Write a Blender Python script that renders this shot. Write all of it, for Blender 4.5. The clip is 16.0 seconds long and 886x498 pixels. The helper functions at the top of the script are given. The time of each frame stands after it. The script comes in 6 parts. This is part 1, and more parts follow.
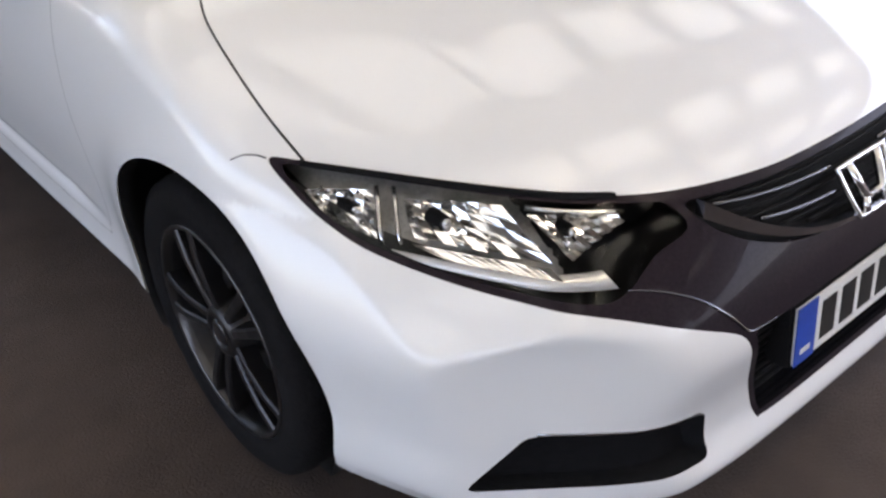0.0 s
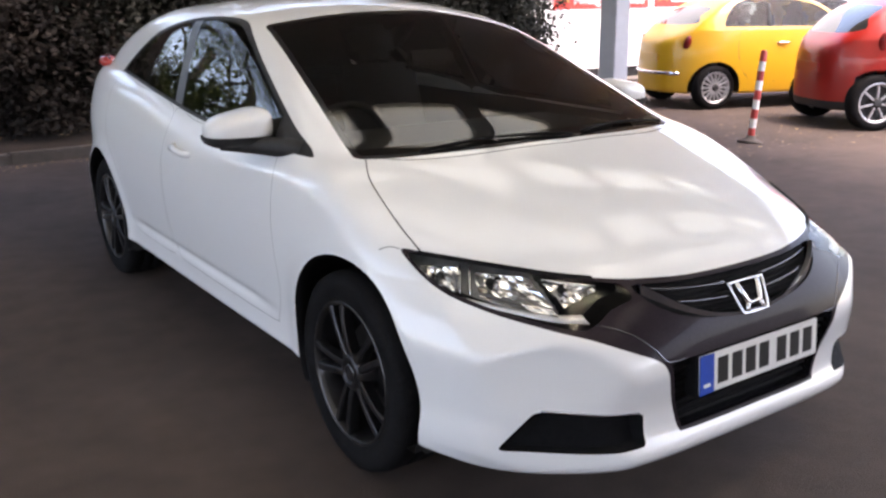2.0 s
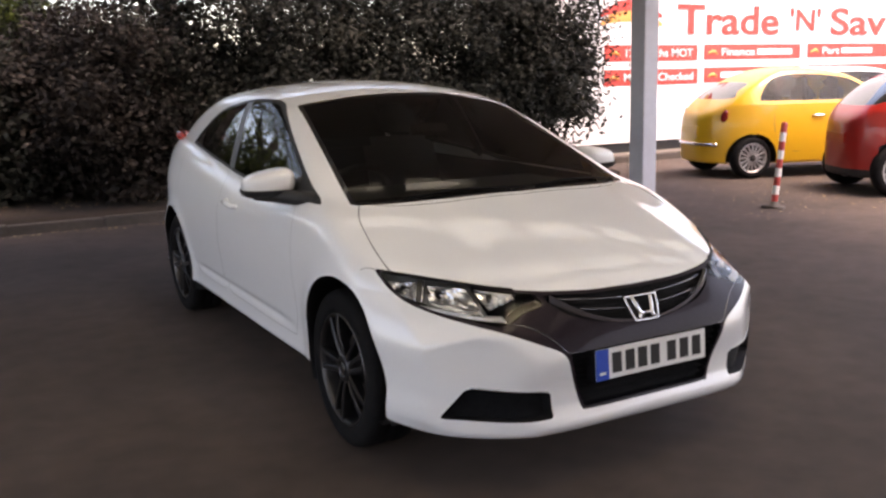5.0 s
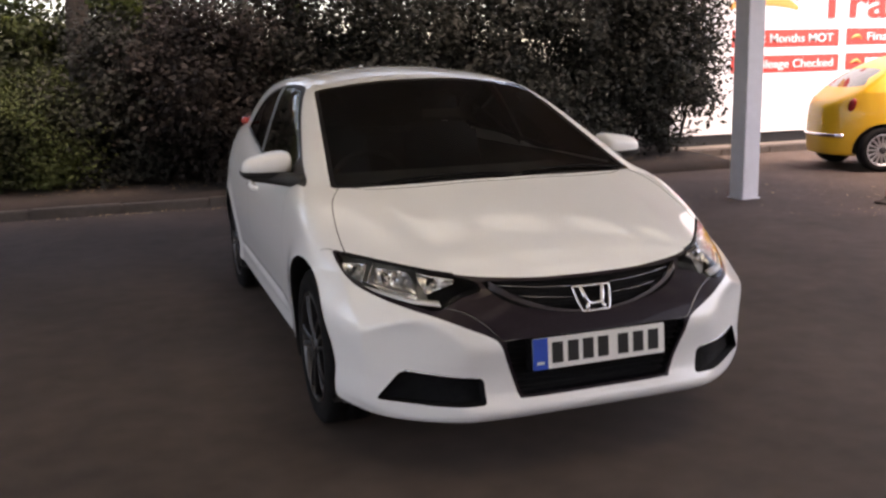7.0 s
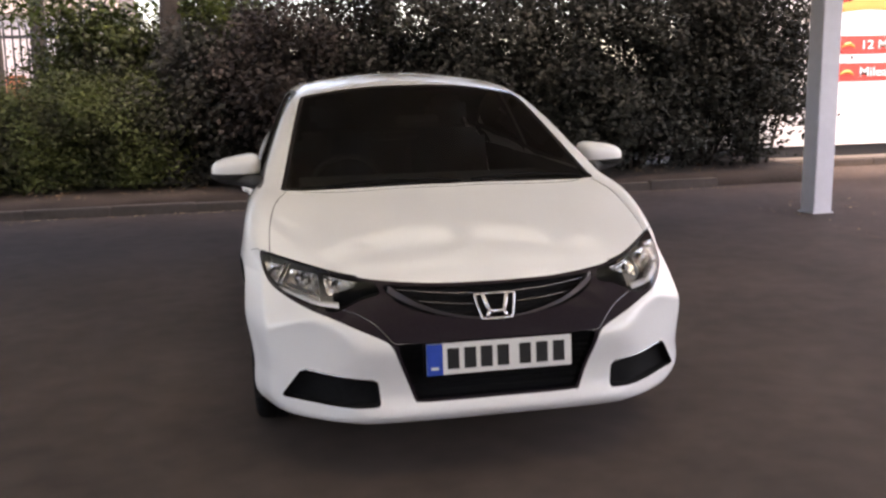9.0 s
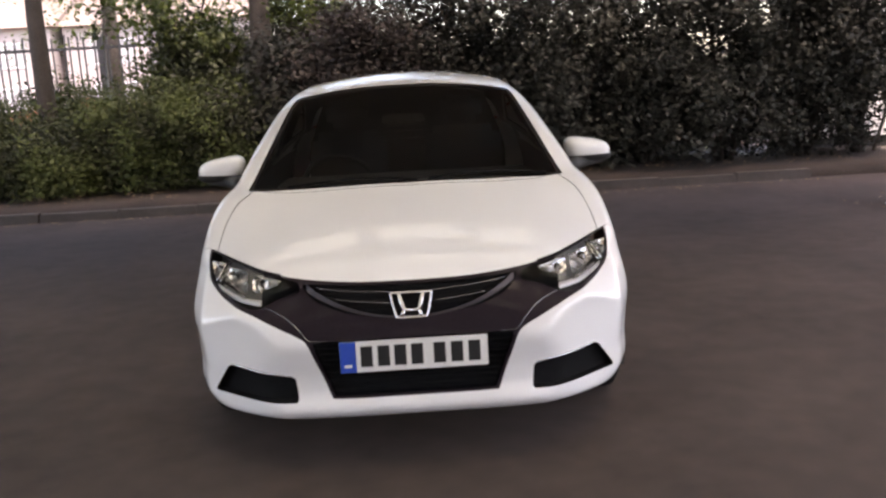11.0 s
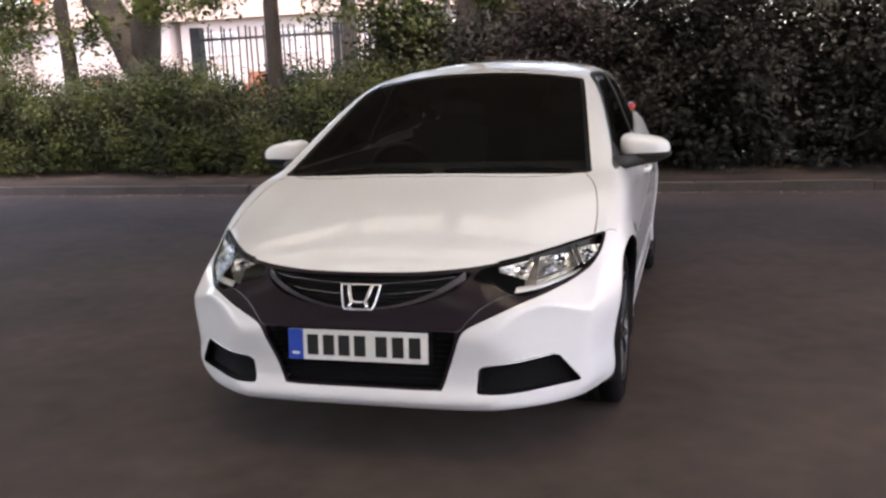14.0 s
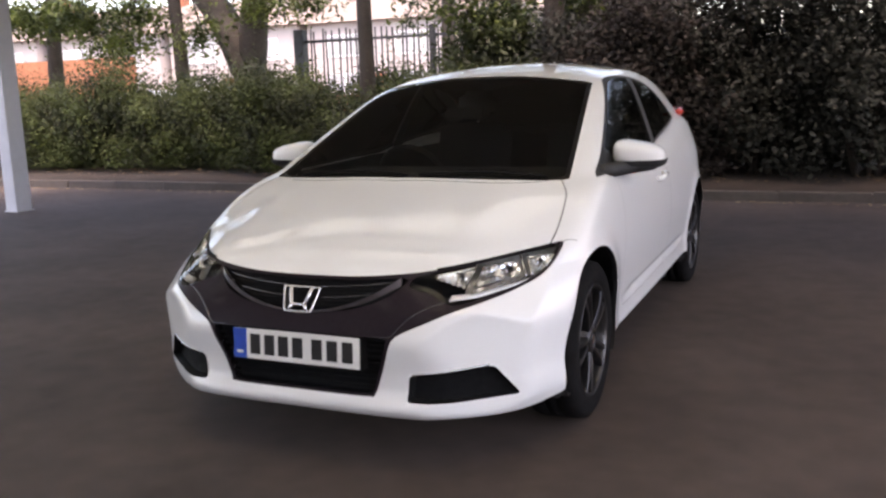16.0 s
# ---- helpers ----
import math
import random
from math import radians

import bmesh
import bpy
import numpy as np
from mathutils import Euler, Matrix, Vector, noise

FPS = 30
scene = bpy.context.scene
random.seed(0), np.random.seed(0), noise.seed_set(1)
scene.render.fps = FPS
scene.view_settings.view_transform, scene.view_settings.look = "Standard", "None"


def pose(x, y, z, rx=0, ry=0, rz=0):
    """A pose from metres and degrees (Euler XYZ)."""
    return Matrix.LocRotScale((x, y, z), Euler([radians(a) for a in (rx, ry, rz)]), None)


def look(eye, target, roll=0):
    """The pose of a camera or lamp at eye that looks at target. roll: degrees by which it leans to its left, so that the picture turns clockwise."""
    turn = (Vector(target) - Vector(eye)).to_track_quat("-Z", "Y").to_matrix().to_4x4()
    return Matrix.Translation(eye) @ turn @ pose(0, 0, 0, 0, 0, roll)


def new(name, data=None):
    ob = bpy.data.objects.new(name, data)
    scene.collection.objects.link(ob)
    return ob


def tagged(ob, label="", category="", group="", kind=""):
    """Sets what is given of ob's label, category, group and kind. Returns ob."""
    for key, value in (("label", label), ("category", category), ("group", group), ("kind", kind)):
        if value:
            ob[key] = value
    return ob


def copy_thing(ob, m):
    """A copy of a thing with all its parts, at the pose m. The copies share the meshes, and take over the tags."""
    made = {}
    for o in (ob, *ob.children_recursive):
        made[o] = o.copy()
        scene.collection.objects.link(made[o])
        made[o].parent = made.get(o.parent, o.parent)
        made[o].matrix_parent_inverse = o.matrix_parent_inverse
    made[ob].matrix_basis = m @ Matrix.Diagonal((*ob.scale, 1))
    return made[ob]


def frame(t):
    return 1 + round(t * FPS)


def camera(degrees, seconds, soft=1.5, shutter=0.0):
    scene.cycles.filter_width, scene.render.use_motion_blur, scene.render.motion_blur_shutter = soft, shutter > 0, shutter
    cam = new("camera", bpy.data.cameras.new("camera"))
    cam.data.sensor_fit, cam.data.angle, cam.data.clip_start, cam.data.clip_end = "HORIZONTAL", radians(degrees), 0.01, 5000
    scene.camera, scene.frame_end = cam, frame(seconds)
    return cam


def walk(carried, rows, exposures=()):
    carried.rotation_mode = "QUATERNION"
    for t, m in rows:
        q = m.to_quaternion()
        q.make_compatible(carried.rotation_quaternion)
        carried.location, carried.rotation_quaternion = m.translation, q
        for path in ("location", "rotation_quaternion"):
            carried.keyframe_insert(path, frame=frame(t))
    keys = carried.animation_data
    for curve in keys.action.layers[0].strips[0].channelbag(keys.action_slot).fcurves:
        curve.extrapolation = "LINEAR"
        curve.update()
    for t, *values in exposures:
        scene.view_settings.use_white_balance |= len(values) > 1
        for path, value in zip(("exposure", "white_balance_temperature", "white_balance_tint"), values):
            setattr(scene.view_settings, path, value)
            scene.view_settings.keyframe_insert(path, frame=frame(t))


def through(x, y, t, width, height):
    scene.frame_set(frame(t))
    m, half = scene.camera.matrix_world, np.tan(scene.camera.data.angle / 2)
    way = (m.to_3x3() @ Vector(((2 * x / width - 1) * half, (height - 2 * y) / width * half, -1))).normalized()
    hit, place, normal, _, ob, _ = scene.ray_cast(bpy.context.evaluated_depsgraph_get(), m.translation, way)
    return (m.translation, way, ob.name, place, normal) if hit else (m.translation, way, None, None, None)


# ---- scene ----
# ---------------------------------------------------------------- camera
cam = camera(52.50, 16.0, soft=2.5)
PATH = [
    (0, -1.3686, -1.3806, 1.3486, 58.049, 3.294, -40.066),
    (0.5, -1.5218, -1.5912, 1.3613, 63.054, 2.595, -38.818),
    (1, -1.7131, -1.8232, 1.3824, 67.198, 1.259, -37.433),
    (1.5, -1.9140, -2.0483, 1.3964, 71.446, 1.328, -35.887),
    (2, -2.0600, -2.2696, 1.4166, 74.504, 0.610, -34.727),
    (2.5, -2.2166, -2.4900, 1.4292, 76.438, -0.146, -34.136),
    (3, -2.4061, -2.6865, 1.4350, 77.792, 0.208, -33.749),
    (5.5, -2.0216, -3.2883, 1.4392, 79.404, 1.072, -27.071),
    (6, -1.8422, -3.3932, 1.4139, 78.979, 0.509, -23.685),
    (6.5, -1.6780, -3.4621, 1.3976, 79.409, 0.930, -20.942),
    (7, -1.5012, -3.5165, 1.4058, 78.843, 1.534, -19.457),
    (7.5, -1.3256, -3.6196, 1.4006, 78.850, 1.622, -17.057),
    (8, -1.1506, -3.6973, 1.3931, 78.732, 1.531, -15.187),
    (8.5, -0.9469, -3.7218, 1.3961, 78.877, 1.142, -13.199),
    (9, -0.7447, -3.7595, 1.3863, 79.461, 1.327, -10.960),
    (11.5, 0.2292, -3.8765, 1.3786, 79.407, 2.684, 1.175),
    (12, 0.4228, -3.8145, 1.3669, 79.296, 2.193, 4.786),
    (12.5, 0.6171, -3.7794, 1.3667, 79.226, 2.921, 6.914),
    (13, 0.8140, -3.7650, 1.3563, 79.655, 2.147, 10.398),
    (13.5, 0.9741, -3.7191, 1.3534, 78.961, 2.688, 13.074),
    (14, 1.1311, -3.6693, 1.3574, 79.233, 2.321, 15.441),
    (14.5, 1.3198, -3.6391, 1.3495, 79.501, 2.200, 18.326),
    (15, 1.4755, -3.5798, 1.3397, 79.214, 2.422, 20.643),
    (15.5, 1.5969, -3.4896, 1.3428, 79.729, 1.906, 22.194),
    (16, 1.7273, -3.4124, 1.3409, 79.643, 1.927, 23.660),
]
EXPOSURES = [(0.0, 2.11, 7250, 21.5), (1.0, 2.09, 7250, 21.5), (2.5, 2.1, 7300, 22), (3.0, 2.02, 7350, 22.5), (5.5, 1.67, 8100, 24), (7.0, 1.59, 8150, 24.5), (8.5, 1.69, 8100, 24.3), (9.0, 1.85, 8000, 23.6), (11.5, 1.96, 7900, 23), (16.0, 1.86, 7650, 22.3)]
walk(cam, [(t, pose(*p)) for t, *p in PATH], EXPOSURES)

# ---------------------------------------------------------------- world and light
world = bpy.data.worlds.new("sky")
scene.world = world
world.use_nodes = True
wn = world.node_tree
sky = wn.nodes.new("ShaderNodeTexSky")
sky.sky_type = "NISHITA"
sky.sun_disc = False
sky.sun_elevation, sky.sun_rotation = radians(68), radians(145)
sky.air_density, sky.dust_density = 1.0, 3.0
wn.links.new(sky.outputs[0], wn.nodes["Background"].inputs[0])
wn.nodes["Background"].inputs[1].default_value = 0.29
sun_data = bpy.data.lights.new("sun", "SUN")
sun_data.energy, sun_data.angle, sun_data.color = 1.1, radians(20), (1.0, 0.95, 0.88)
sun = new("sun", sun_data)
sun.matrix_world = look((5, -7, 21), (0, 0, 0))


# ---------------------------------------------------------------- materials
def material(name, colour, rough=0.5, metal=0.0, coat=0.0, noise_scale=0.0, vary=0.15, bump=0.0, bump_scale=60.0, spec=0.5, coat_ior=1.5, coat_rough=0.03):
    m = bpy.data.materials.new(name)
    m.use_nodes = True
    nt = m.node_tree
    b = nt.nodes["Principled BSDF"]
    b.inputs["Base Color"].default_value = (*colour, 1)
    b.inputs["Roughness"].default_value = rough
    b.inputs["Metallic"].default_value = metal
    b.inputs["Coat Weight"].default_value = coat
    b.inputs["Coat Roughness"].default_value = coat_rough
    b.inputs["Coat IOR"].default_value = coat_ior
    b.inputs["Specular IOR Level"].default_value = spec
    if noise_scale or bump:
        tc = nt.nodes.new("ShaderNodeTexCoord")
    if noise_scale:
        total = None
        for k, w in ((1.0, 0.6), (7.3, 0.4)):
            n = nt.nodes.new("ShaderNodeTexNoise")
            n.inputs["Scale"].default_value, n.inputs["Detail"].default_value = noise_scale * k, 6
            nt.links.new(tc.outputs["Object"], n.inputs["Vector"])
            mu = nt.nodes.new("ShaderNodeMath")
            mu.operation = "MULTIPLY_ADD"
            nt.links.new(n.outputs[0], mu.inputs[0])
            mu.inputs[1].default_value = w
            if total is None:
                mu.inputs[2].default_value = 0
            else:
                nt.links.new(total, mu.inputs[2])
            total = mu.outputs[0]
        ramp = nt.nodes.new("ShaderNodeValToRGB")
        ramp.color_ramp.elements[0].position, ramp.color_ramp.elements[1].position = 0.3, 0.7
        ramp.color_ramp.elements[0].color = (*[c * (1 - vary) for c in colour], 1)
        ramp.color_ramp.elements[1].color = (*[min(1, c * (1 + vary)) for c in colour], 1)
        nt.links.new(total, ramp.inputs[0])
        nt.links.new(ramp.outputs[0], b.inputs["Base Color"])
    if bump:
        n = nt.nodes.new("ShaderNodeTexNoise")
        n.inputs["Scale"].default_value, n.inputs["Detail"].default_value = bump_scale, 8
        nt.links.new(tc.outputs["Object"], n.inputs["Vector"])
        bp = nt.nodes.new("ShaderNodeBump")
        bp.inputs["Strength"].default_value, bp.inputs["Distance"].default_value = bump, 0.02
        nt.links.new(n.outputs[0], bp.inputs["Height"])
        nt.links.new(bp.outputs[0], b.inputs["Normal"])
    return m


WHITE = material("white_paint", (0.80, 0.80, 0.80), 0.5, coat=1.0, noise_scale=1.2, vary=0.012, coat_ior=1.55, coat_rough=0.055)
GLOSS_BLACK = material("gloss_black_trim", (0.012, 0.012, 0.014), 0.12, coat=0.6, noise_scale=9, vary=0.2)
MATT_BLACK = material("black_plastic", (0.015, 0.015, 0.016), 0.6, noise_scale=40, vary=0.3, bump=0.15, bump_scale=300)
RUBBER = material("tyre_rubber", (0.011, 0.0105, 0.011), 0.85, noise_scale=12, vary=0.4, bump=0.2, bump_scale=120, spec=0.06)
CHROME = material("chrome", (0.8, 0.8, 0.82), 0.12, metal=1.0)
ALLOY = material("grey_alloy", (0.052, 0.050, 0.052), 0.35, metal=0.85, noise_scale=8, vary=0.2)
ALLOY_CUT = material("machined_alloy", (0.085, 0.082, 0.083), 0.3, metal=0.9, noise_scale=20, vary=0.15)
GAP = material("shut_line", (0.11, 0.11, 0.11), 0.8)
CABIN = material("dark_cabin_cloth", (0.021, 0.022, 0.025), 0.85, noise_scale=30, vary=0.3)


def glass(name, tint, opacity, rough=0.02, mirror=1.75):
    """A thin pane: it lets tinted light through and mirrors its surroundings with both its faces."""
    m = bpy.data.materials.new(name)
    m.use_nodes = True
    nt = m.node_tree
    nt.nodes.remove(nt.nodes["Principled BSDF"])
    out = nt.nodes["Material Output"]
    tr = nt.nodes.new("ShaderNodeBsdfTransparent")
    tr.inputs[0].default_value = (*[t * (1 - opacity) for t in tint], 1)
    gl = nt.nodes.new("ShaderNodeBsdfGlossy")
    gl.inputs["Roughness"].default_value = rough
    fr = nt.nodes.new("ShaderNodeFresnel")
    fr.inputs[0].default_value = mirror
    mx = nt.nodes.new("ShaderNodeMixShader")
    nt.links.new(fr.outputs[0], mx.inputs[0])
    nt.links.new(tr.outputs[0], mx.inputs[1])
    nt.links.new(gl.outputs[0], mx.inputs[2])
    nt.links.new(mx.outputs[0], out.inputs[0])
    return m


WINDSCREEN_GLASS = glass("windscreen_glass", (0.88, 0.9, 0.88), 0.15)
SIDE_GLASS = glass("side_window_glass", (0.7, 0.75, 0.7), 0.4)
LAMP_GLASS = glass("lamp_lens", (0.97, 0.97, 0.97), 0.02, 0.05, 1.27)
ASPHALT = material("asphalt", (0.064, 0.046, 0.038), 0.88, noise_scale=0.9, vary=0.42, bump=0.35, bump_scale=160, spec=0.35)
KERB = material("concrete_kerb", (0.075, 0.061, 0.053), 0.85, noise_scale=2.5, vary=0.3, bump=0.3, bump_scale=80)
SOIL = material("soil_and_litter", (0.024, 0.016, 0.012), 0.95, noise_scale=3, vary=0.5, bump=0.6, bump_scale=25)
POST = material("grey_painted_steel", (0.55, 0.55, 0.58), 0.45, noise_scale=2, vary=0.08)


# ---------------------------------------------------------------- mesh helpers
def mesh_object(name, verts, faces, mat, parent=None, label="", normals=None, smooth=True):
    me = bpy.data.meshes.new(name)
    me.from_pydata([tuple(v) for v in np.asarray(verts, float)], [], [tuple(int(i) for i in f) for f in faces])
    me.materials.append(mat)
    if smooth:
        me.shade_smooth()
    if normals is not None:
        me.normals_split_custom_set_from_vertices([tuple(n) for n in np.asarray(normals, float)])
    ob = new(name, me)
    if parent is not None:
        ob.parent = parent
    if label:
        tagged(ob, label)
    return ob


def part(name, bm, mat, parent=None, label="", smooth=False):
    me = bpy.data.meshes.new(name)
    bm.to_mesh(me)
    bm.free()
    me.materials.append(mat)
    if smooth:
        me.shade_smooth()
    ob = new(name, me)
    if parent is not None:
        ob.parent = parent
    if label:
        tagged(ob, label)
    return ob


def box(bm, x0, y0, z0, x1, y1, z1, bevel=0.0, m=None):
    made = bmesh.ops.create_cube(bm, size=1.0)["verts"]
    for v in made:
        v.co = Vector((x0 + (v.co.x + 0.5) * (x1 - x0), y0 + (v.co.y + 0.5) * (y1 - y0), z0 + (v.co.z + 0.5) * (z1 - z0)))
    if bevel:
        edges = {e for v in made for e in v.link_edges}
        res = bmesh.ops.bevel(bm, geom=list(edges), offset=bevel, segments=2, affect="EDGES", clamp_overlap=True)
        made = list({v for f in res["faces"] for v in f.verts} | {v for v in made if v.is_valid})
    if m is not None:
        bmesh.ops.transform(bm, matrix=m, verts=made)
    return made


def tube(bm, points, radius, sides=8, closed=False):
    """A round bar along points; radius is one number or one a point."""
    pts = [Vector(p) for p in points]
    rings = []
    up = Vector((0.13, 0.21, 0.97))
    n = len(pts)
    for i, p in enumerate(pts):
        a = pts[(i - 1) % n] if (closed or i) else p
        b = pts[(i + 1) % n] if (closed or i < n - 1) else p
        d = (b - a).normalized()
        u = d.cross(up).normalized()
        w = d.cross(u)
        r = float(radius[i] if isinstance(radius, (list, tuple)) else radius)
        rings.append([bm.verts.new(p + r * (math.cos(t) * u + math.sin(t) * w)) for t in (2 * math.pi * k / sides for k in range(sides))])
    for i in range(n if closed else n - 1):
        p, q = rings[i], rings[(i + 1) % n]
        for k in range(sides):
            bm.faces.new((p[k], p[(k + 1) % sides], q[(k + 1) % sides], q[k]))
    if not closed:
        bm.faces.new(rings[0][::-1])
        bm.faces.new(rings[-1])


def lathe(bm, profile, sides=48, axis="x"):
    """Turns a profile of (along, radius) round an axis."""
    rings = []
    for a, r in profile:
        ring = []
        for k in range(sides):
            t = 2 * math.pi * k / sides
            p = (a, r * math.cos(t), r * math.sin(t)) if axis == "x" else (r * math.cos(t), r * math.sin(t), a)
            ring.append(bm.verts.new(p))
        rings.append(ring)
    for p, q in zip(rings[:-1], rings[1:]):
        for k in range(sides):
            bm.faces.new((p[k], p[(k + 1) % sides], q[(k + 1) % sides], q[k]))
    return rings


# ---------------------------------------------------------------- smooth forms
def spline(xs, ys, d0=None):
    """A natural cubic curve through the points (slope d0 at its start, if given), straight beyond its ends."""
    xs, ys = np.asarray(xs, float), np.asarray(ys, float)
    n = len(xs)
    h = np.diff(xs)
    a, r = np.zeros((n, n)), np.zeros(n)
    a[0, 0] = a[-1, -1] = 1
    if d0 is not None:
        a[0, 0], a[0, 1], r[0] = 2 * h[0], h[0], 6 * ((ys[1] - ys[0]) / h[0] - d0)
    for i in range(1, n - 1):
        a[i, i - 1], a[i, i], a[i, i + 1] = h[i - 1], 2 * (h[i - 1] + h[i]), h[i]
        r[i] = 6 * ((ys[i + 1] - ys[i]) / h[i] - (ys[i] - ys[i - 1]) / h[i - 1])
    m = np.linalg.solve(a, r)
    s0 = (ys[1] - ys[0]) / h[0] - h[0] * (2 * m[0] + m[1]) / 6
    s1 = (ys[-1] - ys[-2]) / h[-1] + h[-1] * (m[-2] + 2 * m[-1]) / 6

    def f(x):
        x = np.asarray(x, float)
        i = np.clip(np.searchsorted(xs, x) - 1, 0, n - 2)
        c = np.clip(x, xs[0], xs[-1])
        u, v, hh = c - xs[i], xs[i + 1] - c, h[i]
        y = (m[i] * v**3 + m[i + 1] * u**3) / (6 * hh) + (ys[i] / hh - m[i] * hh / 6) * v + (ys[i + 1] / hh - m[i + 1] * hh / 6) * u
        return y + s0 * np.minimum(x - xs[0], 0) + s1 * np.maximum(x - xs[-1], 0)

    return f


def table(f, lo, hi, n=4000):
    """The same curve, looked up, for large arrays."""
    g = np.linspace(lo, hi, n)
    v = f(g)
    return lambda x: np.interp(x, g, v)


def crisp(xs, ys, soft):
    """Straight stretches between the points with slightly softened corners."""
    g = np.linspace(-0.2, 2.0, 8801)
    v = np.interp(g, xs, ys)
    w = np.exp(-0.5 * (np.arange(-120, 121) * 0.00025 / soft) ** 2)
    v = np.convolve(np.pad(v, 120, mode="edge"), w / w.sum(), "valid")
    return lambda x: np.interp(x, g, v)


def smax(a, b, k):
    h = np.maximum(k - np.abs(a - b), 0) / k
    return np.maximum(a, b) + h * h * h * k / 6


def smin(a, b, k):
    return -smax(-a, -b, k)


def smooth_outline(points, steps=6, closed=True):
    """A rounder closed line through corner points (Catmull-Rom)."""
    p = [np.array(q, float) for q in points]
    n = len(p)
    out = []
    for i in range(n if closed else n - 1):
        p0 = p[(i - 1) % n] if closed or i else p[0]
        p1, p2 = p[i], p[(i + 1) % n]
        p3 = p[(i + 2) % n] if closed or i < n - 2 else p2
        for k in range(steps):
            t = k / steps
            out.append(0.5 * (2 * p1 + (p2 - p0) * t + (2 * p0 - 5 * p1 + 4 * p2 - p3) * t * t + (3 * p1 - p0 - 3 * p2 + p3) * t**3))
    if not closed:
        out.append(p[-1])
    return np.array(out)


def rounded(corners, radius, steps=5):
    """A closed outline with straight sides and round corners."""
    out = []
    n = len(corners)
    for i in range(n):
        a, b, c = (np.array(corners[(i + k) % n], float) for k in (-1, 0, 1))
        p = b + (a - b) / np.linalg.norm(a - b) * radius
        q = b + (c - b) / np.linalg.norm(c - b) * radius
        for t in np.linspace(0, 1, steps):
            out.append((1 - t) ** 2 * p + 2 * t * (1 - t) * b + t * t * q)
    return np.array(out)


def signed(u, v, poly):
    """Distance to a closed outline, negative inside it."""
    best = np.full(len(u), 1e9)
    inside = np.zeros(len(u), bool)
    for (ax, ay), (bx, by) in zip(poly, np.roll(poly, -1, 0)):
        dx, dy = bx - ax, by - ay
        t = np.clip(((u - ax) * dx + (v - ay) * dy) / (dx * dx + dy * dy + 1e-12), 0, 1)
        best = np.minimum(best, (u - ax - t * dx) ** 2 + (v - ay - t * dy) ** 2)
        cross = ((ay > v) != (by > v)) & (u < (bx - ax) * (v - ay) / (by - ay + 1e-12) + ax)
        inside ^= cross
    return np.where(inside, -1, 1) * np.sqrt(best)


def skin(form, lo, hi, h):
    """A triangle skin of form(x, y, z) = 0, drawn tight onto it, with its normals."""
    n = [int(math.ceil((b - a) / h)) + 1 for a, b in zip(lo, hi)]
    ax = [lo[i] + h * np.arange(n[i]) for i in range(3)]
    val = np.empty(n, np.float32)
    for i in range(0, n[0], 8):
        gx, gy, gz = np.meshgrid(ax[0][i:i + 8], ax[1], ax[2], indexing="ij")
        val[i:i + 8] = form(gx, gy, gz)
    inside = val < 0
    cnt = sum(inside[a:n[0] - 1 + a, b:n[1] - 1 + b, c:n[2] - 1 + c].astype(np.int8) for a in (0, 1) for b in (0, 1) for c in (0, 1))
    active = (cnt > 0) & (cnt < 8)
    cells = np.argwhere(active)
    index = np.full(active.shape, -1, np.int64)
    index[active] = np.arange(len(cells))
    total, weight = np.zeros((len(cells), 3)), np.zeros(len(cells))
    corners = [(a, b, c) for a in (0, 1) for b in (0, 1) for c in (0, 1)]
    for p in corners:
        for d in range(3):
            if p[d]:
                continue
            q = list(p)
            q[d] = 1
            va, vb = (val[tuple((cells + o).T)].astype(float) for o in (p, q))
            hit = (va < 0) != (vb < 0)
            t = np.where(hit, va / (va - vb + 1e-12), 0)
            pos = cells + np.array(p, float)
            pos[:, d] += t
            total += pos * hit[:, None]
            weight += hit
    verts = np.array(lo) + h * total / weight[:, None]
    quads = []
    for d in range(3):
        e, f = [k for k in range(3) if k != d]
        sl0, sl1 = [slice(1, n[k] - 1) for k in range(3)], [slice(1, n[k] - 1) for k in range(3)]
        sl0[d], sl1[d] = slice(0, n[d] - 1), slice(1, n[d])
        a, b = inside[tuple(sl0)], inside[tuple(sl1)]
        pos = np.argwhere(a != b)
        flip = a[tuple(pos.T)]
        base = pos + 1
        base[:, d] -= 1
        ring = []
        for oe, of in ((-1, -1), (0, -1), (0, 0), (-1, 0)):
            c = base.copy()
            c[:, e] += oe
            c[:, f] += of
            ring.append(index[tuple(c.T)])
        ring = np.array(ring).T
        if d == 1:
            flip = ~flip
        ring[~flip] = ring[~flip][:, ::-1]
        quads.append(ring)
    quads = np.concatenate(quads)

    def gradient(p, e=1e-3):
        return np.stack([(form(*(p + e * o).T) - form(*(p - e * o).T)) / (2 * e) for o in np.eye(3)], 1)

    for _ in range(3):
        g = gradient(verts)
        step = form(*verts.T)[:, None] * g / ((g * g).sum(1)[:, None] + 1e-9)
        size = np.linalg.norm(step, axis=1)[:, None]
        verts = verts - step * np.minimum(1, 0.5 * h / (size + 1e-9))
    tris = np.concatenate([quads[:, (0, 1, 2)], quads[:, (0, 2, 3)]])
    return verts, tris, gradient


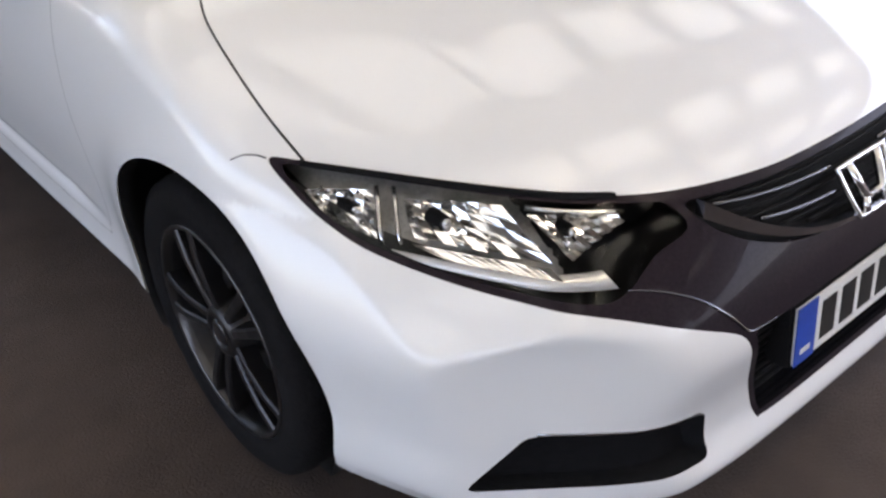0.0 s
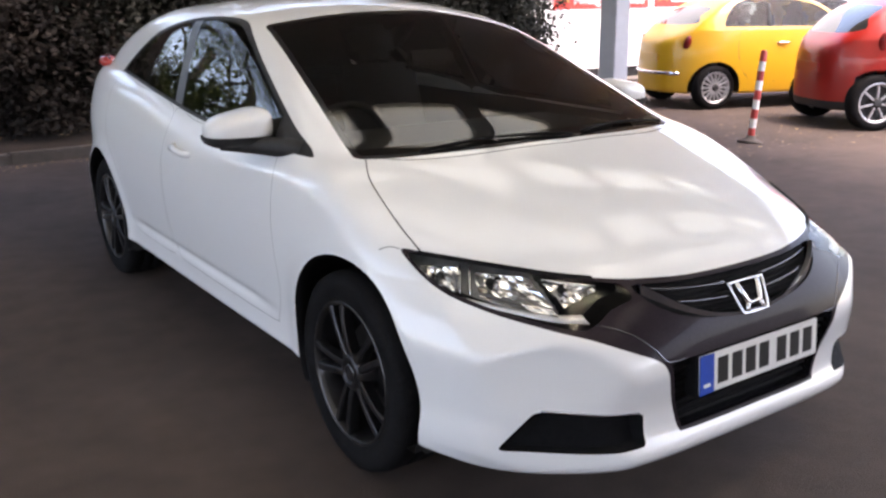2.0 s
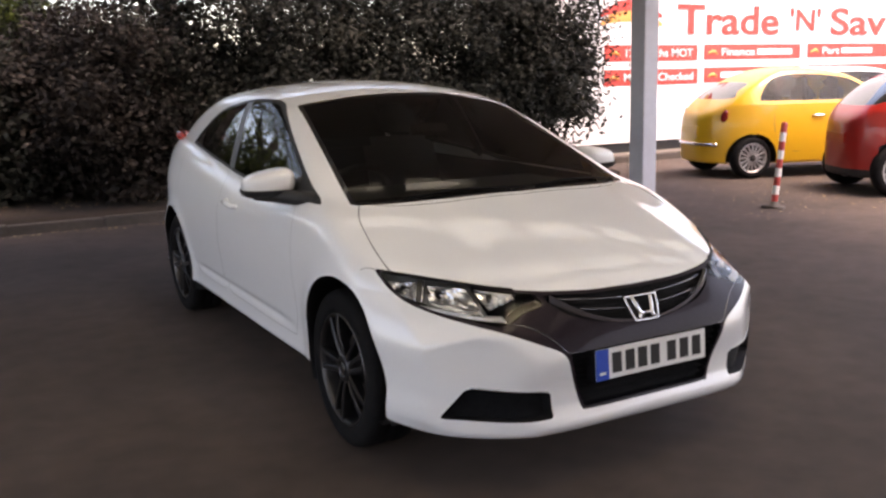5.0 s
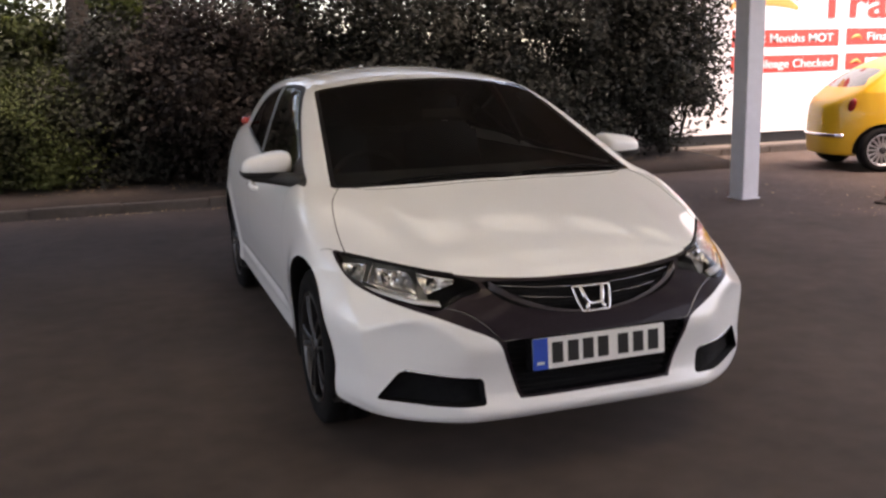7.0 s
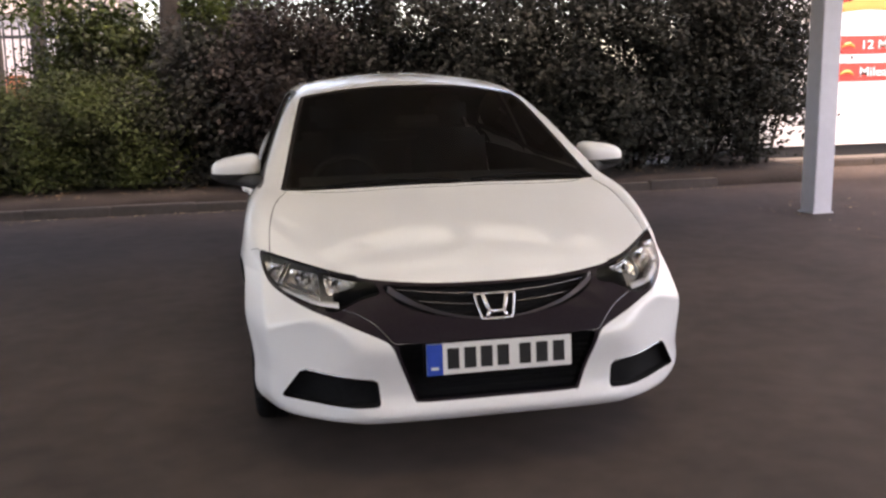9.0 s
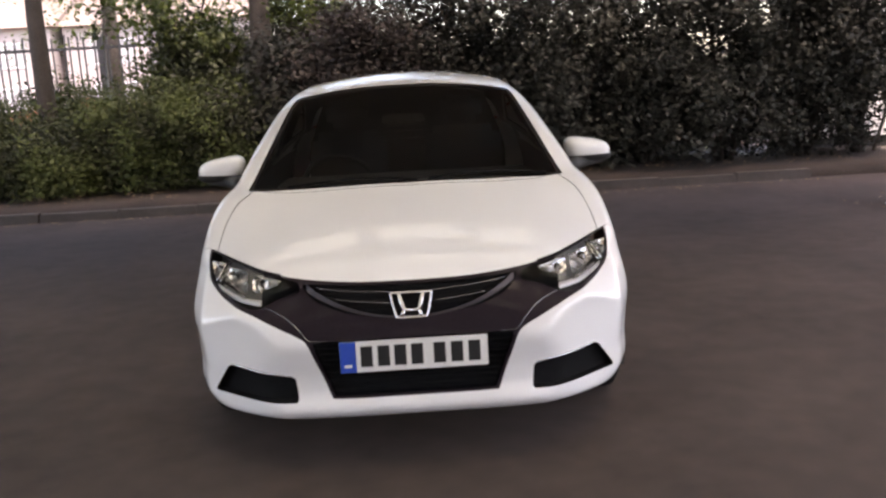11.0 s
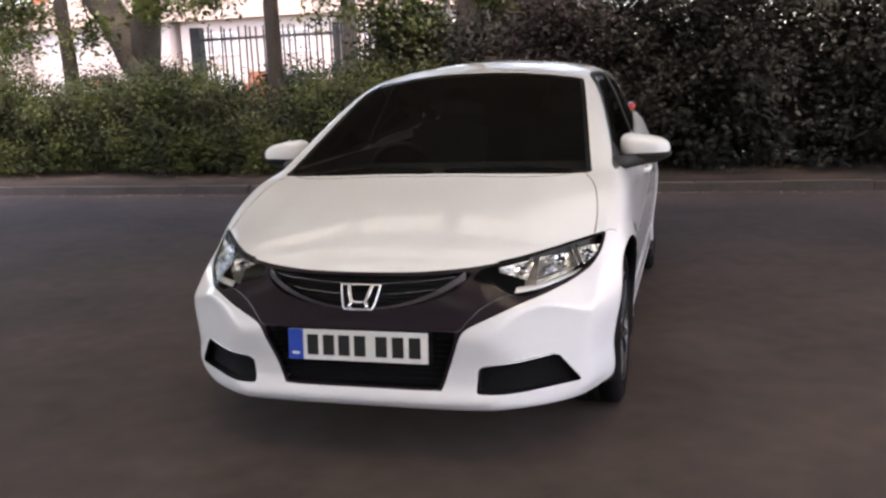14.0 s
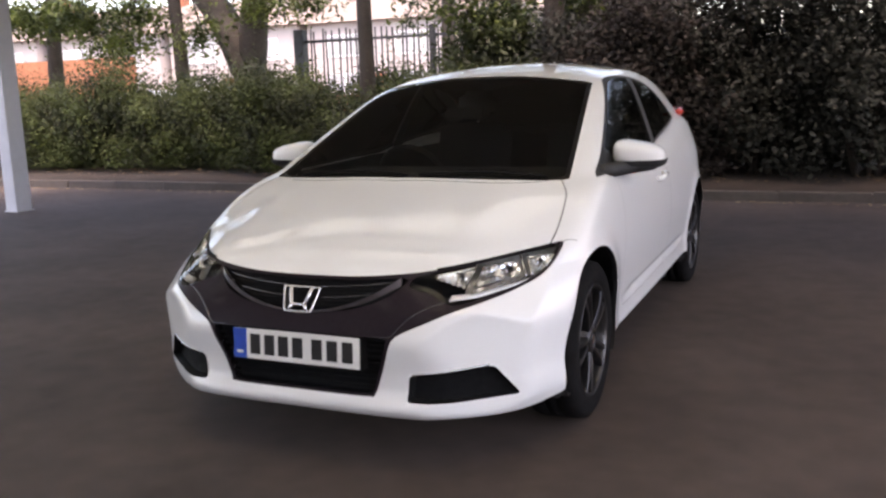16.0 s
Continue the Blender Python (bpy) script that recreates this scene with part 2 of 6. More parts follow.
def cut(verts, tris, fn, where=None):
    """Splits the triangles along fn(points) = 0 (only those that 'where' of their middles picks)."""
    g = fn(verts)
    s = g[tris] >= 0
    mixed = s.any(1) & ~s.all(1)
    if where is not None:
        mixed &= where(verts[tris].mean(1))
    keep, work, sw = tris[~mixed], tris[mixed], s[mixed]
    if not len(work):
        return verts, tris
    lone = np.where(sw.sum(1) == 1, sw.argmax(1), (~sw).argmax(1))
    r = np.arange(len(work))
    a, b, c = work[r, lone], work[r, (lone + 1) % 3], work[r, (lone + 2) % 3]
    edges = np.concatenate([np.sort(np.stack([a, b], 1), 1), np.sort(np.stack([a, c], 1), 1)])
    uniq, inv = np.unique(edges, axis=0, return_inverse=True)
    inv = inv.ravel()
    p, q = verts[uniq[:, 0]], verts[uniq[:, 1]]
    ga, gb = g[uniq[:, 0]], g[uniq[:, 1]]
    lo, hi = np.zeros(len(uniq)), np.ones(len(uniq))
    for k in range(14):
        mid = (lo + hi) / 2
        gm = fn(p + (q - p) * mid[:, None])
        left = (gm >= 0) == (ga >= 0)
        lo, hi = np.where(left, mid, lo), np.where(left, hi, mid)
    fresh = p + (q - p) * ((lo + hi) / 2)[:, None]
    ab, ac = len(verts) + inv[:len(work)], len(verts) + inv[len(work):]
    made = np.concatenate([np.stack([a, ab, ac], 1), np.stack([ab, b, c], 1), np.stack([ab, c, ac], 1)])
    return np.concatenate([verts, fresh]), np.concatenate([keep, made])


def rim_edges(tris):
    """The border edges of a set of triangles, as they run."""
    e = np.concatenate([tris[:, (0, 1)], tris[:, (1, 2)], tris[:, (2, 0)]])
    key = np.sort(e, 1)
    _, idx, count = np.unique(key, axis=0, return_index=True, return_counts=True)
    return e[idx[count == 1]]


def compact(verts, tris):
    used, inv = np.unique(tris, return_inverse=True)
    return verts[used], inv.reshape(-1, 3), used


# ---------------------------------------------------------------- the white hatchback
A_OF_Z = table(spline([0.18, 0.24, 0.30, 0.36, 0.45, 0.56, 0.66, 0.76, 0.85, 0.92, 1.0, 1.1], [0.855, 0.866, 0.864, 0.864, 0.872, 0.884, 0.888, 0.882, 0.866, 0.842, 0.805, 0.75]), -0.2, 2.0)
SHIFT = crisp([0.18, 0.225, 0.252, 0.272, 0.30, 0.38, 0.487, 0.56, 0.62, 0.69, 0.76, 0.9], [0.08, 0.004, -0.014, -0.011, 0.014, 0.013, -0.012, 0.013, 0.042, 0.07, 0.11, 0.22], 0.026)
SQUARE = table(spline([0.2, 0.25, 0.30, 0.38, 0.46, 0.52, 0.58, 0.64, 0.80], [4.3, 4.3, 4.2, 4.2, 4.2, 4.1, 3.7, 3.2, 3.1]), -0.2, 2.0)
FLOOR_Z = table(spline([-1.0, -0.6, -0.4, 0.0, 0.3, 2.3, 2.9, 3.4], [0.214, 0.210, 0.219, 0.262, 0.266, 0.262, 0.27, 0.30]), -2, 5)
HOOD_Z = table(spline([-1.0, -0.83, -0.757, -0.6, -0.4, -0.2, 0.0, 0.3, 0.8, 1.6, 2.6, 3.4], [0.56, 0.645, 0.69, 0.768, 0.842, 0.902, 0.950, 0.985, 0.985, 1.02, 1.10, 1.10]), -2, 5)
HOOD_DROP = table(spline([-0.9, -0.6, -0.27, 0.0, 0.15, 0.5, 2.0], [0.10, 0.12, 0.125, 0.075, 0.05, 0.05, 0.05]), -2, 5)
ROOF_Z = table(spline([-0.3, 0.0, 0.4, 0.75, 1.05, 1.3, 1.6, 2.0, 2.4, 2.7, 2.95, 3.15, 3.35], [0.83, 0.957, 1.122, 1.265, 1.372, 1.420, 1.445, 1.450, 1.418, 1.345, 1.235, 1.08, 0.90]), -2, 5)
CABIN_X = table(spline([0.85, 0.95, 1.05, 1.2, 1.35, 1.45], [0.83, 0.805, 0.768, 0.705, 0.630, 0.565]), 0, 2.5)
NARROW = table(spline([0.0, 1.4, 2.0, 2.6, 3.1, 3.4], [1.0, 1.0, 0.99, 0.95, 0.89, 0.83]), -2, 5)
CHAMFER = table(spline([0.2, 0.25, 0.30, 0.38, 0.46, 0.52, 0.58, 0.66, 0.76, 0.9], [0.945, 0.945, 0.945, 0.95, 0.948, 0.948, 0.957, 1.03, 1.2, 1.3]), -0.2, 2.0)
CREASE_X = table(spline([0.25, 0.284, 0.45, 0.543, 0.573, 0.623, 0.669, 0.712], [0.790, 0.790, 0.788, 0.793, 0.798, 0.802, 0.805, 0.808]), -0.2, 2.0)
CREASE_Y = table(spline([0.25, 0.284, 0.45, 0.543, 0.573, 0.623, 0.669, 0.712], [-0.572, -0.574, -0.589, -0.572, -0.529, -0.459, -0.386, -0.309]), -0.2, 2.0)
ARCH = ((-0.040, 0.350, 0.353), (2.605, 0.340, 0.353))


def car_form(x, y, z):
    a = np.sqrt(x * x + 1e-7)
    wide = A_OF_Z(z)
    # a soft crease above the sills, and a slight swelling round the wheels
    wide = wide - 0.012 * np.exp(-((z - 0.385) / 0.02) ** 2) * np.clip((y - 0.45) / 0.25, 0, 1) * np.clip((2.2 - y) / 0.2, 0, 1)
    for cy, cz, r in ARCH:
        d = np.sqrt((y - cy) ** 2 + (z - cz) ** 2)
        wide = wide + 0.010 * np.exp(-(((d - r) / 0.06) ** 2))
    p = SQUARE(z)
    # the shoulder of the bumper rises towards its corners
    front = np.maximum((0.25 + SHIFT(z - 0.16 * np.clip(a - 0.47, 0, 0.33)) - y) / 1.08, 0) ** p
    back = np.maximum((y - 2.3) / 1.165, 0) ** p
    side = (((a / wide) ** p + front + back) ** (1 / p) - 1) * 0.88
    # the corners of the bumper are cut off flat
    side = smax(side, 0.616 * a - 0.788 * y - CHAMFER(z), 0.03)
    # the crease that runs from the lamp down the corner of the bumper, a flat face on each side of it
    da, dy = a - CREASE_X(z), CREASE_Y(z) - y
    wedge = smax(0.79 * da + 0.61 * dy, 0.936 * da + 0.351 * dy, 0.008) - 0.4 * np.maximum(z - 0.69, 0) - 0.5 * np.maximum(0.27 - z, 0)
    side = smax(side, wedge, 0.012)
    hood = z - (HOOD_Z(y) - HOOD_DROP(y) * (a / 0.8) ** 2.4)
    # the raised line on each side of the bonnet
    hood = hood - 0.006 * np.exp(-(((a - 0.52 - 0.10 * y) / 0.07) ** 2)) * np.clip((0.05 - y) / 0.3, 0, 1) * np.clip((y + 0.72) / 0.3, 0, 1)
    low = smax(smax(side, hood, 0.10), FLOOR_Z(y) - z, 0.028)
    cabin = smax(a - CABIN_X(z) * NARROW(y), z - (ROOF_Z(y) - 0.185 * a * a), 0.11)
    cabin = smax(smax(cabin, y - 3.30, 0.1), 0.81 - z, 0.02)
    return smin(low, cabin, 0.035)


def solve(point, way, reach):
    """How far one goes from point, outside, along way to the skin."""
    t = np.linspace(0, reach, 400)
    q = np.array(point, float)[None] + t[:, None] * np.array(way, float)[None]
    v = car_form(*q.T)
    i = int(np.argmax(v < 0))
    return t[i - 1] + (t[i] - t[i - 1]) * v[i - 1] / (v[i - 1] - v[i])


def front_y(x, z):
    return -1.0 + solve((x, -1.0, z), (0, 1, 0), 1.2)


def side_x(y, z):
    return 1.0 - solve((1.0, y, z), (-1, 0, 0), 0.8)


def top_z(x, y):
    return 1.6 - solve((x, y, 1.6), (0, 0, -1), 1.2)


# the outlines of its panels: (x, z) from the front, (y, z) from the side, (x, y) from above
def mirrored(points):
    return np.array([*points, *[(-u, v) for u, v in points[::-1]]])


HOOD_EDGE = [(0.0, 0.690), (0.18, 0.692), (0.30, 0.698), (0.42, 0.707), (0.55, 0.724), (0.68, 0.742), (0.76, 0.753), (0.803, 0.757)]
LOW_EDGE = [(0.803, 0.722), (0.791, 0.689), (0.767, 0.661), (0.71, 0.634), (0.64, 0.614), (0.56, 0.590), (0.47, 0.553), (0.40, 0.522), (0.372, 0.497)]
MASK = mirrored(smooth_outline([*HOOD_EDGE, *LOW_EDGE, (0.350, 0.44), (0.322, 0.365), (0.298, 0.300), (0.28, 0.294), (0.2, 0.292), (0.0, 0.292)], 5, closed=False))
FOG = rounded([(0.416, 0.285), (0.58, 0.280), (0.756, 0.287), (0.682, 0.400), (0.56, 0.391), (0.424, 0.376)], 0.016)
LENS = smooth_outline([(0.44, 0.701), (0.55, 0.716), (0.68, 0.735), (0.76, 0.7465), (0.794, 0.750), (0.795, 0.722), (0.783, 0.692), (0.760, 0.668), (0.705, 0.643), (0.64, 0.626), (0.58, 0.612),
                       (0.535, 0.617), (0.47, 0.646), (0.402, 0.664), (0.408, 0.692)], 4)
UPPER_GRILLE = mirrored(smooth_outline([(0.0, 0.680), (0.18, 0.682), (0.30, 0.687), (0.37, 0.690), (0.385, 0.683), (0.35, 0.645), (0.27, 0.608), (0.16, 0.585), (0.0, 0.577)], 5, closed=False))
LOWER_GRILLE = mirrored(smooth_outline([(0.0, 0.508), (0.2, 0.508), (0.335, 0.507), (0.352, 0.497), (0.335, 0.44), (0.308, 0.365), (0.287, 0.308), (0.27, 0.302), (0.0, 0.302)], 5, closed=False))
SCREEN = mirrored(smooth_outline([(0.0, -0.005), (0.3, 0.02), (0.55, 0.085), (0.672, 0.14), (0.707, 0.172), (0.703, 0.22), (0.655, 0.55), (0.608, 0.87), (0.579, 1.06), (0.568, 1.098), (0.535, 1.106),
                                  (0.4, 1.088), (0.0, 1.06)], 5, closed=False))
SIDE_WINDOW = smooth_outline([(0.30, 0.952), (0.34, 0.940), (0.9, 0.948), (1.30, 0.965), (1.8, 1.012), (2.25, 1.052), (2.54, 1.078), (2.575, 1.09), (2.41, 1.18), (2.18, 1.275), (1.9, 1.332),
                              (1.62, 1.357), (1.40, 1.358), (1.22, 1.340), (1.05, 1.283), (0.88, 1.208), (0.48, 1.024)], 4)
HOOD_LINE = mirrored(smooth_outline([(0.0, -0.03), (0.35, 0.0), (0.55, 0.06), (0.640, 0.125), (0.672, 0.16), (0.695, 0.125), (0.727, 0.06), (0.745, 0.0), (0.760, -0.1), (0.768, -0.2), (0.768, -0.33), (0.775, -0.5),
                                     (0.7, -0.9), (0.0, -1.0)], 5, closed=False))
FRONT_DOOR = smooth_outline([(0.47, 0.90), (0.44, 0.70), (0.42, 0.50), (0.47, 0.37), (0.55, 0.345), (1.3, 0.345), (1.50, 0.36), (1.55, 0.45), (1.57, 0.7), (1.58, 0.97), (1.3, 0.953), (0.6, 0.93)], 4)
REAR_DOOR = smooth_outline([(1.60, 0.975), (1.59, 0.7), (1.57, 0.45), (1.54, 0.36), (1.70, 0.345), (2.10, 0.36), (2.17, 0.45), (2.27, 0.62), (2.42, 0.75), (2.5, 0.9), (2.50, 1.06), (2.2, 1.035)], 4)

car = tagged(new("car"), "white five-door hatchback with black grille and grey alloy wheels", "car")
V, T, grad = skin(car_form, (-0.94875, -0.9, 0.17), (0.9485, 3.48, 1.49), 0.0115)


def inside_of(outline, u, v):
    return lambda p: signed(np.abs(p[:, u]) if u == 0 else p[:, u], p[:, v], outline)


g_mask, g_fog, g_lens = inside_of(MASK, 0, 2), inside_of(FOG, 0, 2), inside_of(LENS, 0, 2)
g_upper, g_lower = inside_of(UPPER_GRILLE, 0, 2), inside_of(LOWER_GRILLE, 0, 2)
g_screen, g_hood = inside_of(SCREEN, 0, 1), inside_of(HOOD_LINE, 0, 1)
g_window, g_front_door, g_rear_door = inside_of(SIDE_WINDOW, 1, 2), inside_of(FRONT_DOOR, 1, 2), inside_of(REAR_DOOR, 1, 2)


def g_arch(k):
    cy, cz, r = ARCH[k]
    return lambda p: np.hypot(p[:, 1] - cy, p[:, 2] - cz) - r


def g_bpillar(p):
    return np.abs(p[:, 1] - 1.565 - 0.30 * (p[:, 2] - 1.0)) - 0.045


def g_sail(p):
    return p[:, 1] - 0.56


def near_front(p):
    return (p[:, 1] < -0.18) & (p[:, 2] < 0.80)


def near_screen(p):
    return (p[:, 2] > 0.93) & (p[:, 1] < 1.3)


def near_window(p):
    return (np.abs(p[:, 0]) > 0.5) & (p[:, 2] > 0.9) & (p[:, 1] > 0.25)


def near_hood(p):
    return (p[:, 2] > 0.70) & (p[:, 1] < 0.3)


def near_side(p):
    return (np.abs(p[:, 0]) > 0.62) & (p[:, 2] < 0.8)


def near_door(p):
    return (np.abs(p[:, 0]) > 0.6) & (p[:, 2] < 1.1) & (p[:, 1] > 0.3)


def off(fn, d):
    return lambda p: fn(p) - d


for fn, where in ((g_mask, near_front), (g_lens, near_front), (g_upper, near_front), (g_lower, near_front), (g_fog, near_front), (g_screen, near_screen), (off(g_screen, -0.022), near_screen),
                  (g_window, near_window), (off(g_window, -0.014), near_window), (g_bpillar, near_window), (g_sail, near_window), (off(g_hood, 0.0021), near_hood), (off(g_hood, -0.0021), near_hood),
                  (off(g_front_door, 0.001), near_door), (off(g_front_door, -0.001), near_door), (off(g_rear_door, 0.001), near_door), (off(g_rear_door, -0.001), near_door),
                  (g_arch(0), near_side), (g_arch(1), near_side)):
    V, T = cut(V, T, fn, where)
N = grad(V)
N /= np.linalg.norm(N, axis=1)[:, None] + 1e-9
M = V[T].mean(1)
TN = N[T].mean(1)
region = np.full(len(T), "shell", dtype="U12")
region[(M[:, 1] < 0.48) & (M[:, 2] > 0.24)] = "wing"
region[(M[:, 1] < -0.36) & (M[:, 2] < 0.77)] = "bumper"
for fn, name in ((g_front_door, "front_door"), (g_rear_door, "rear_door")):
    d = fn(M)
    region[near_door(M) & (d < -0.001)] = name
    region[near_door(M) & (np.abs(d) <= 0.001)] = "door_gap"
hd = g_hood(M)
top = near_hood(M) & (TN[:, 2] > 0.2) & (M[:, 1] < 0.2)
region[top & (hd < -0.0021)] = "hood"
region[top & (np.abs(hd) <= 0.0021)] = "gap"
nf = near_front(M)
region[nf & (g_mask(M) < 0)] = "mask"
region[nf & (g_upper(M) < 0)] = "upper"
region[nf & (g_lower(M) < 0)] = "lower"
region[nf & (g_lens(M) < 0)] = "lens"
region[nf & (M[:, 1] < -0.3) & (g_fog(M) < 0)] = "fog"
sc = near_screen(M) & (TN[:, 1] < -0.1) & (np.abs(M[:, 0]) < 0.72)
gs = g_screen(M)
region[sc & (gs < 0)] = "screen_band"
region[sc & (gs < -0.022)] = "screen"
nw = near_window(M) & (region != "screen") & (region != "screen_band")
gw = g_window(M)
region[nw & (gw < 0)] = "window_trim"
region[nw & (gw < -0.014)] = "rear_glass"
region[nw & (gw < -0.014) & (M[:, 1] < 1.5)] = "front_glass"
region[nw & (gw < -0.014) & (g_bpillar(M) < 0)] = "bpillar"
region[nw & (gw < -0.014) & (g_sail(M) < 0)] = "sail"
for k in (0, 1):
    region[near_side(M) & (g_arch(k)(M) < 0)] = "arch"
LEFT, RIGHT = M[:, 0] > 0, M[:, 0] < 0


def panel(name, pick, mat, parent=car, label="", move=(0, 0, 0)):
    """One panel of the skin."""
    v, t, used = compact(V, T[pick])
    return mesh_object(name, v + np.array(move), t, mat, parent, label, N[used])


def recess(name, pick, depth, mat, parent=car, label="", back=None, draft=0.0):
    """The rim of a panel turned inwards by depth, closed by the panel itself unless back is False."""
    v, t, used = compact(V, T[pick])
    rim = rim_edges(t)
    ids, inv = np.unique(rim, return_inverse=True)
    inv = inv.reshape(-1, 2)
    depth = np.array(depth, float)
    outer = v[ids]
    inner = outer + depth
    if draft:
        c = v.mean(0)
        inner = inner + (c - inner) * draft
    n = len(ids)
    wall = mesh_object(name, np.concatenate([outer, inner]), [(a, b, b + n, a + n) for a, b in inv], mat, parent, label)
    return wall


MESH_BLACK = material("grille_mesh", (0.009, 0.009, 0.010), 0.6, noise_scale=60, vary=0.4, bump=0.5, bump_scale=400, spec=0.1)
GUNMETAL = material("gunmetal_paint", (0.021, 0.0155, 0.020), 0.36, metal=0.1, coat=0.22, noise_scale=200, vary=0.3, spec=0.06, coat_ior=1.32, coat_rough=0.05)
SLAT = material("smoked_chrome", (0.15, 0.15, 0.165), 0.18, metal=1.0)
DARK_CHROME = material("dark_chrome", (0.45, 0.45, 0.48), 0.12, metal=1.0)
LAMP_HOUSING = material("lamp_housing", (0.48, 0.47, 0.45), 0.3, metal=0.5, noise_scale=25, vary=0.4, bump=0.3, bump_scale=45)
# mostly diffuse white: the chrome's bright reflection is put into the colour
STRIP = material("lamp_strip", (0.88, 0.88, 0.88), 0.28, metal=0.3, noise_scale=20, vary=0.05)
REFLECTOR = material("lamp_reflector", (0.95, 0.94, 0.92), 0.05, metal=0.9)

panel("body_shell", region == "shell", WHITE)
panel("front_wing", (region == "wing") & LEFT, WHITE)
panel("front_wing", (region == "wing") & RIGHT, WHITE)
bumper = panel("front_bumper", region == "bumper", WHITE)
panel("bonnet", region == "hood", WHITE)
panel("bonnet_gap", region == "gap", GAP, move=(0, 0, -0.004))
# the grey carries the sky's reflection on a black pillar
PILLAR_GREY = material("pillar_sky_grey", (0.075, 0.075, 0.08), 0.3, noise_scale=30, vary=0.15)
DOOR_GAP = material("door_shut_line", (0.16, 0.16, 0.16), 0.8)
for pick, sx in ((LEFT, 1), (RIGHT, -1)):
    d = panel("front_door", (region == "front_door") & pick, WHITE)
    bm = bmesh.new()
    hx = side_x(1.33, 0.838)
    tube(bm, [(sx * (hx - 0.012), 1.235, 0.828), (sx * (hx + 0.022), 1.26, 0.832), (sx * (hx + 0.027), 1.33, 0.838), (sx * (hx + 0.022), 1.40, 0.844), (sx * (hx - 0.012), 1.425, 0.847)], [0.011, 0.014, 0.015, 0.014, 0.011], 10)
    part("door_handle", bm, WHITE, d, smooth=True)
    panel("rear_door", (region == "rear_door") & pick, WHITE)
    panel("door_gap", (region == "door_gap") & pick, DOOR_GAP)
    for name, where, mat, plabel in (("front_side_glass", "front_glass", SIDE_GLASS, ""), ("rear_side_glass", "rear_glass", SIDE_GLASS, ""), ("door_pillar", "bpillar", PILLAR_GREY, "dark pillar cover, greyed for the sky's reflection")):
        v, t, used = compact(V, T[(region == where) & pick])
        pane = N[used] * np.array((1, 1, 0.3)) + np.array((0, 0, 0.28))
        mesh_object(name, v, t, mat, car, plabel, pane / np.linalg.norm(pane, axis=1)[:, None])
    panel("window_trim", (region == "window_trim") & pick, MATT_BLACK)
    panel("mirror_sail", (region == "sail") & pick, MATT_BLACK)
    # deep fog lamp pockets with a dark grid at the back
    f = (region == "fog") & pick
    pocket = recess("fog_pocket", f, (0, 0.045, 0), MESH_BLACK, bumper, draft=0.04)
    v, t, used = compact(V, T[f])
    mesh_object("fog_grille", v + np.array((0, 0.042, 0)), t, MESH_BLACK, bumper, "black plastic fog lamp blank")
    edge = [(sx * u, front_y(u, w) + 0.003, w + 0.002) for u, w in ((k, 0.379 + 0.091 * (k - 0.44)) for k in np.linspace(0.436, 0.668, 16))]
    bm = bmesh.new()
    tube(bm, edge, 0.004, 8)
    part("fog_trim", bm, DARK_CHROME, bumper, smooth=True)
v, t, used = compact(V, T[region == "screen"])
flat = N[used] * np.array((0.62, 0.88, 1))
mesh_object("windscreen", v, t, WINDSCREEN_GLASS, car, "", flat / np.linalg.norm(flat, axis=1)[:, None])
v, t, used = compact(V, T[region == "screen_band"])
flat = N[used] * np.array((0.62, 0.88, 1))
mesh_object("windscreen_band", v, t, GLOSS_BLACK, car, "black printed border of the glass", flat / np.linalg.norm(flat, axis=1)[:, None])

# ---- the black grille panel between the lamps
mask = panel("grille_panel", region == "mask", GUNMETAL, label="dark gunmetal panel around the grille")
for name, depth, mat in (("upper", 0.03, MESH_BLACK), ("lower", 0.04, MESH_BLACK)):
    pick = region == name
    recess(name + "_grille_edge", pick, (0, depth, 0), GLOSS_BLACK, mask)
    v, t, used = compact(V, T[pick])
    mesh_object(name + "_grille_back", v + np.array((0, depth, 0)), t, mat, mask)
for z0, z1, xe, r in ((0.6545, 0.676, 0.338, 0.0034), (0.620, 0.639, 0.268, 0.003)):
    for sx in (-1, 1):
        bm = bmesh.new()
        xs = np.linspace(0.076, xe, 15)
        pts = [(sx * x, front_y(x, z0 + (z1 - z0) * (x / xe) ** 2) + 0.006, z0 + (z1 - z0) * (x / xe) ** 2) for x in xs]
        tube(bm, pts, r, 8)
        part("upper_slat", bm, SLAT, mask, "dark chrome slat beside the badge", smooth=True)
for z, xe in ((0.668, 0.36), (0.662, 0.35), (0.643, 0.32), (0.631, 0.30), (0.606, 0.22), (0.594, 0.16)):
    bm = bmesh.new()
    pts = [(x, front_y(x, z + 0.12 * x * x) + 0.018, z + 0.12 * x * x) for x in np.linspace(-xe, xe, 25)]
    tube(bm, pts, 0.0035, 6)
    part("grille_bar", bm, MESH_BLACK, mask, smooth=True)
for z, xe in ((0.32, 0.288), (0.342, 0.295), (0.364, 0.304), (0.386, 0.31), (0.408, 0.32), (0.43, 0.328), (0.452, 0.335), (0.474, 0.34)):
    bm = bmesh.new()
    pts = [(x, front_y(x, z) + 0.026, z) for x in np.linspace(-xe, xe, 13)]
    tube(bm, pts, 0.005, 6)
    part("lower_slat", bm, MESH_BLACK, mask, smooth=True)
bm = bmesh.new()
rows = []
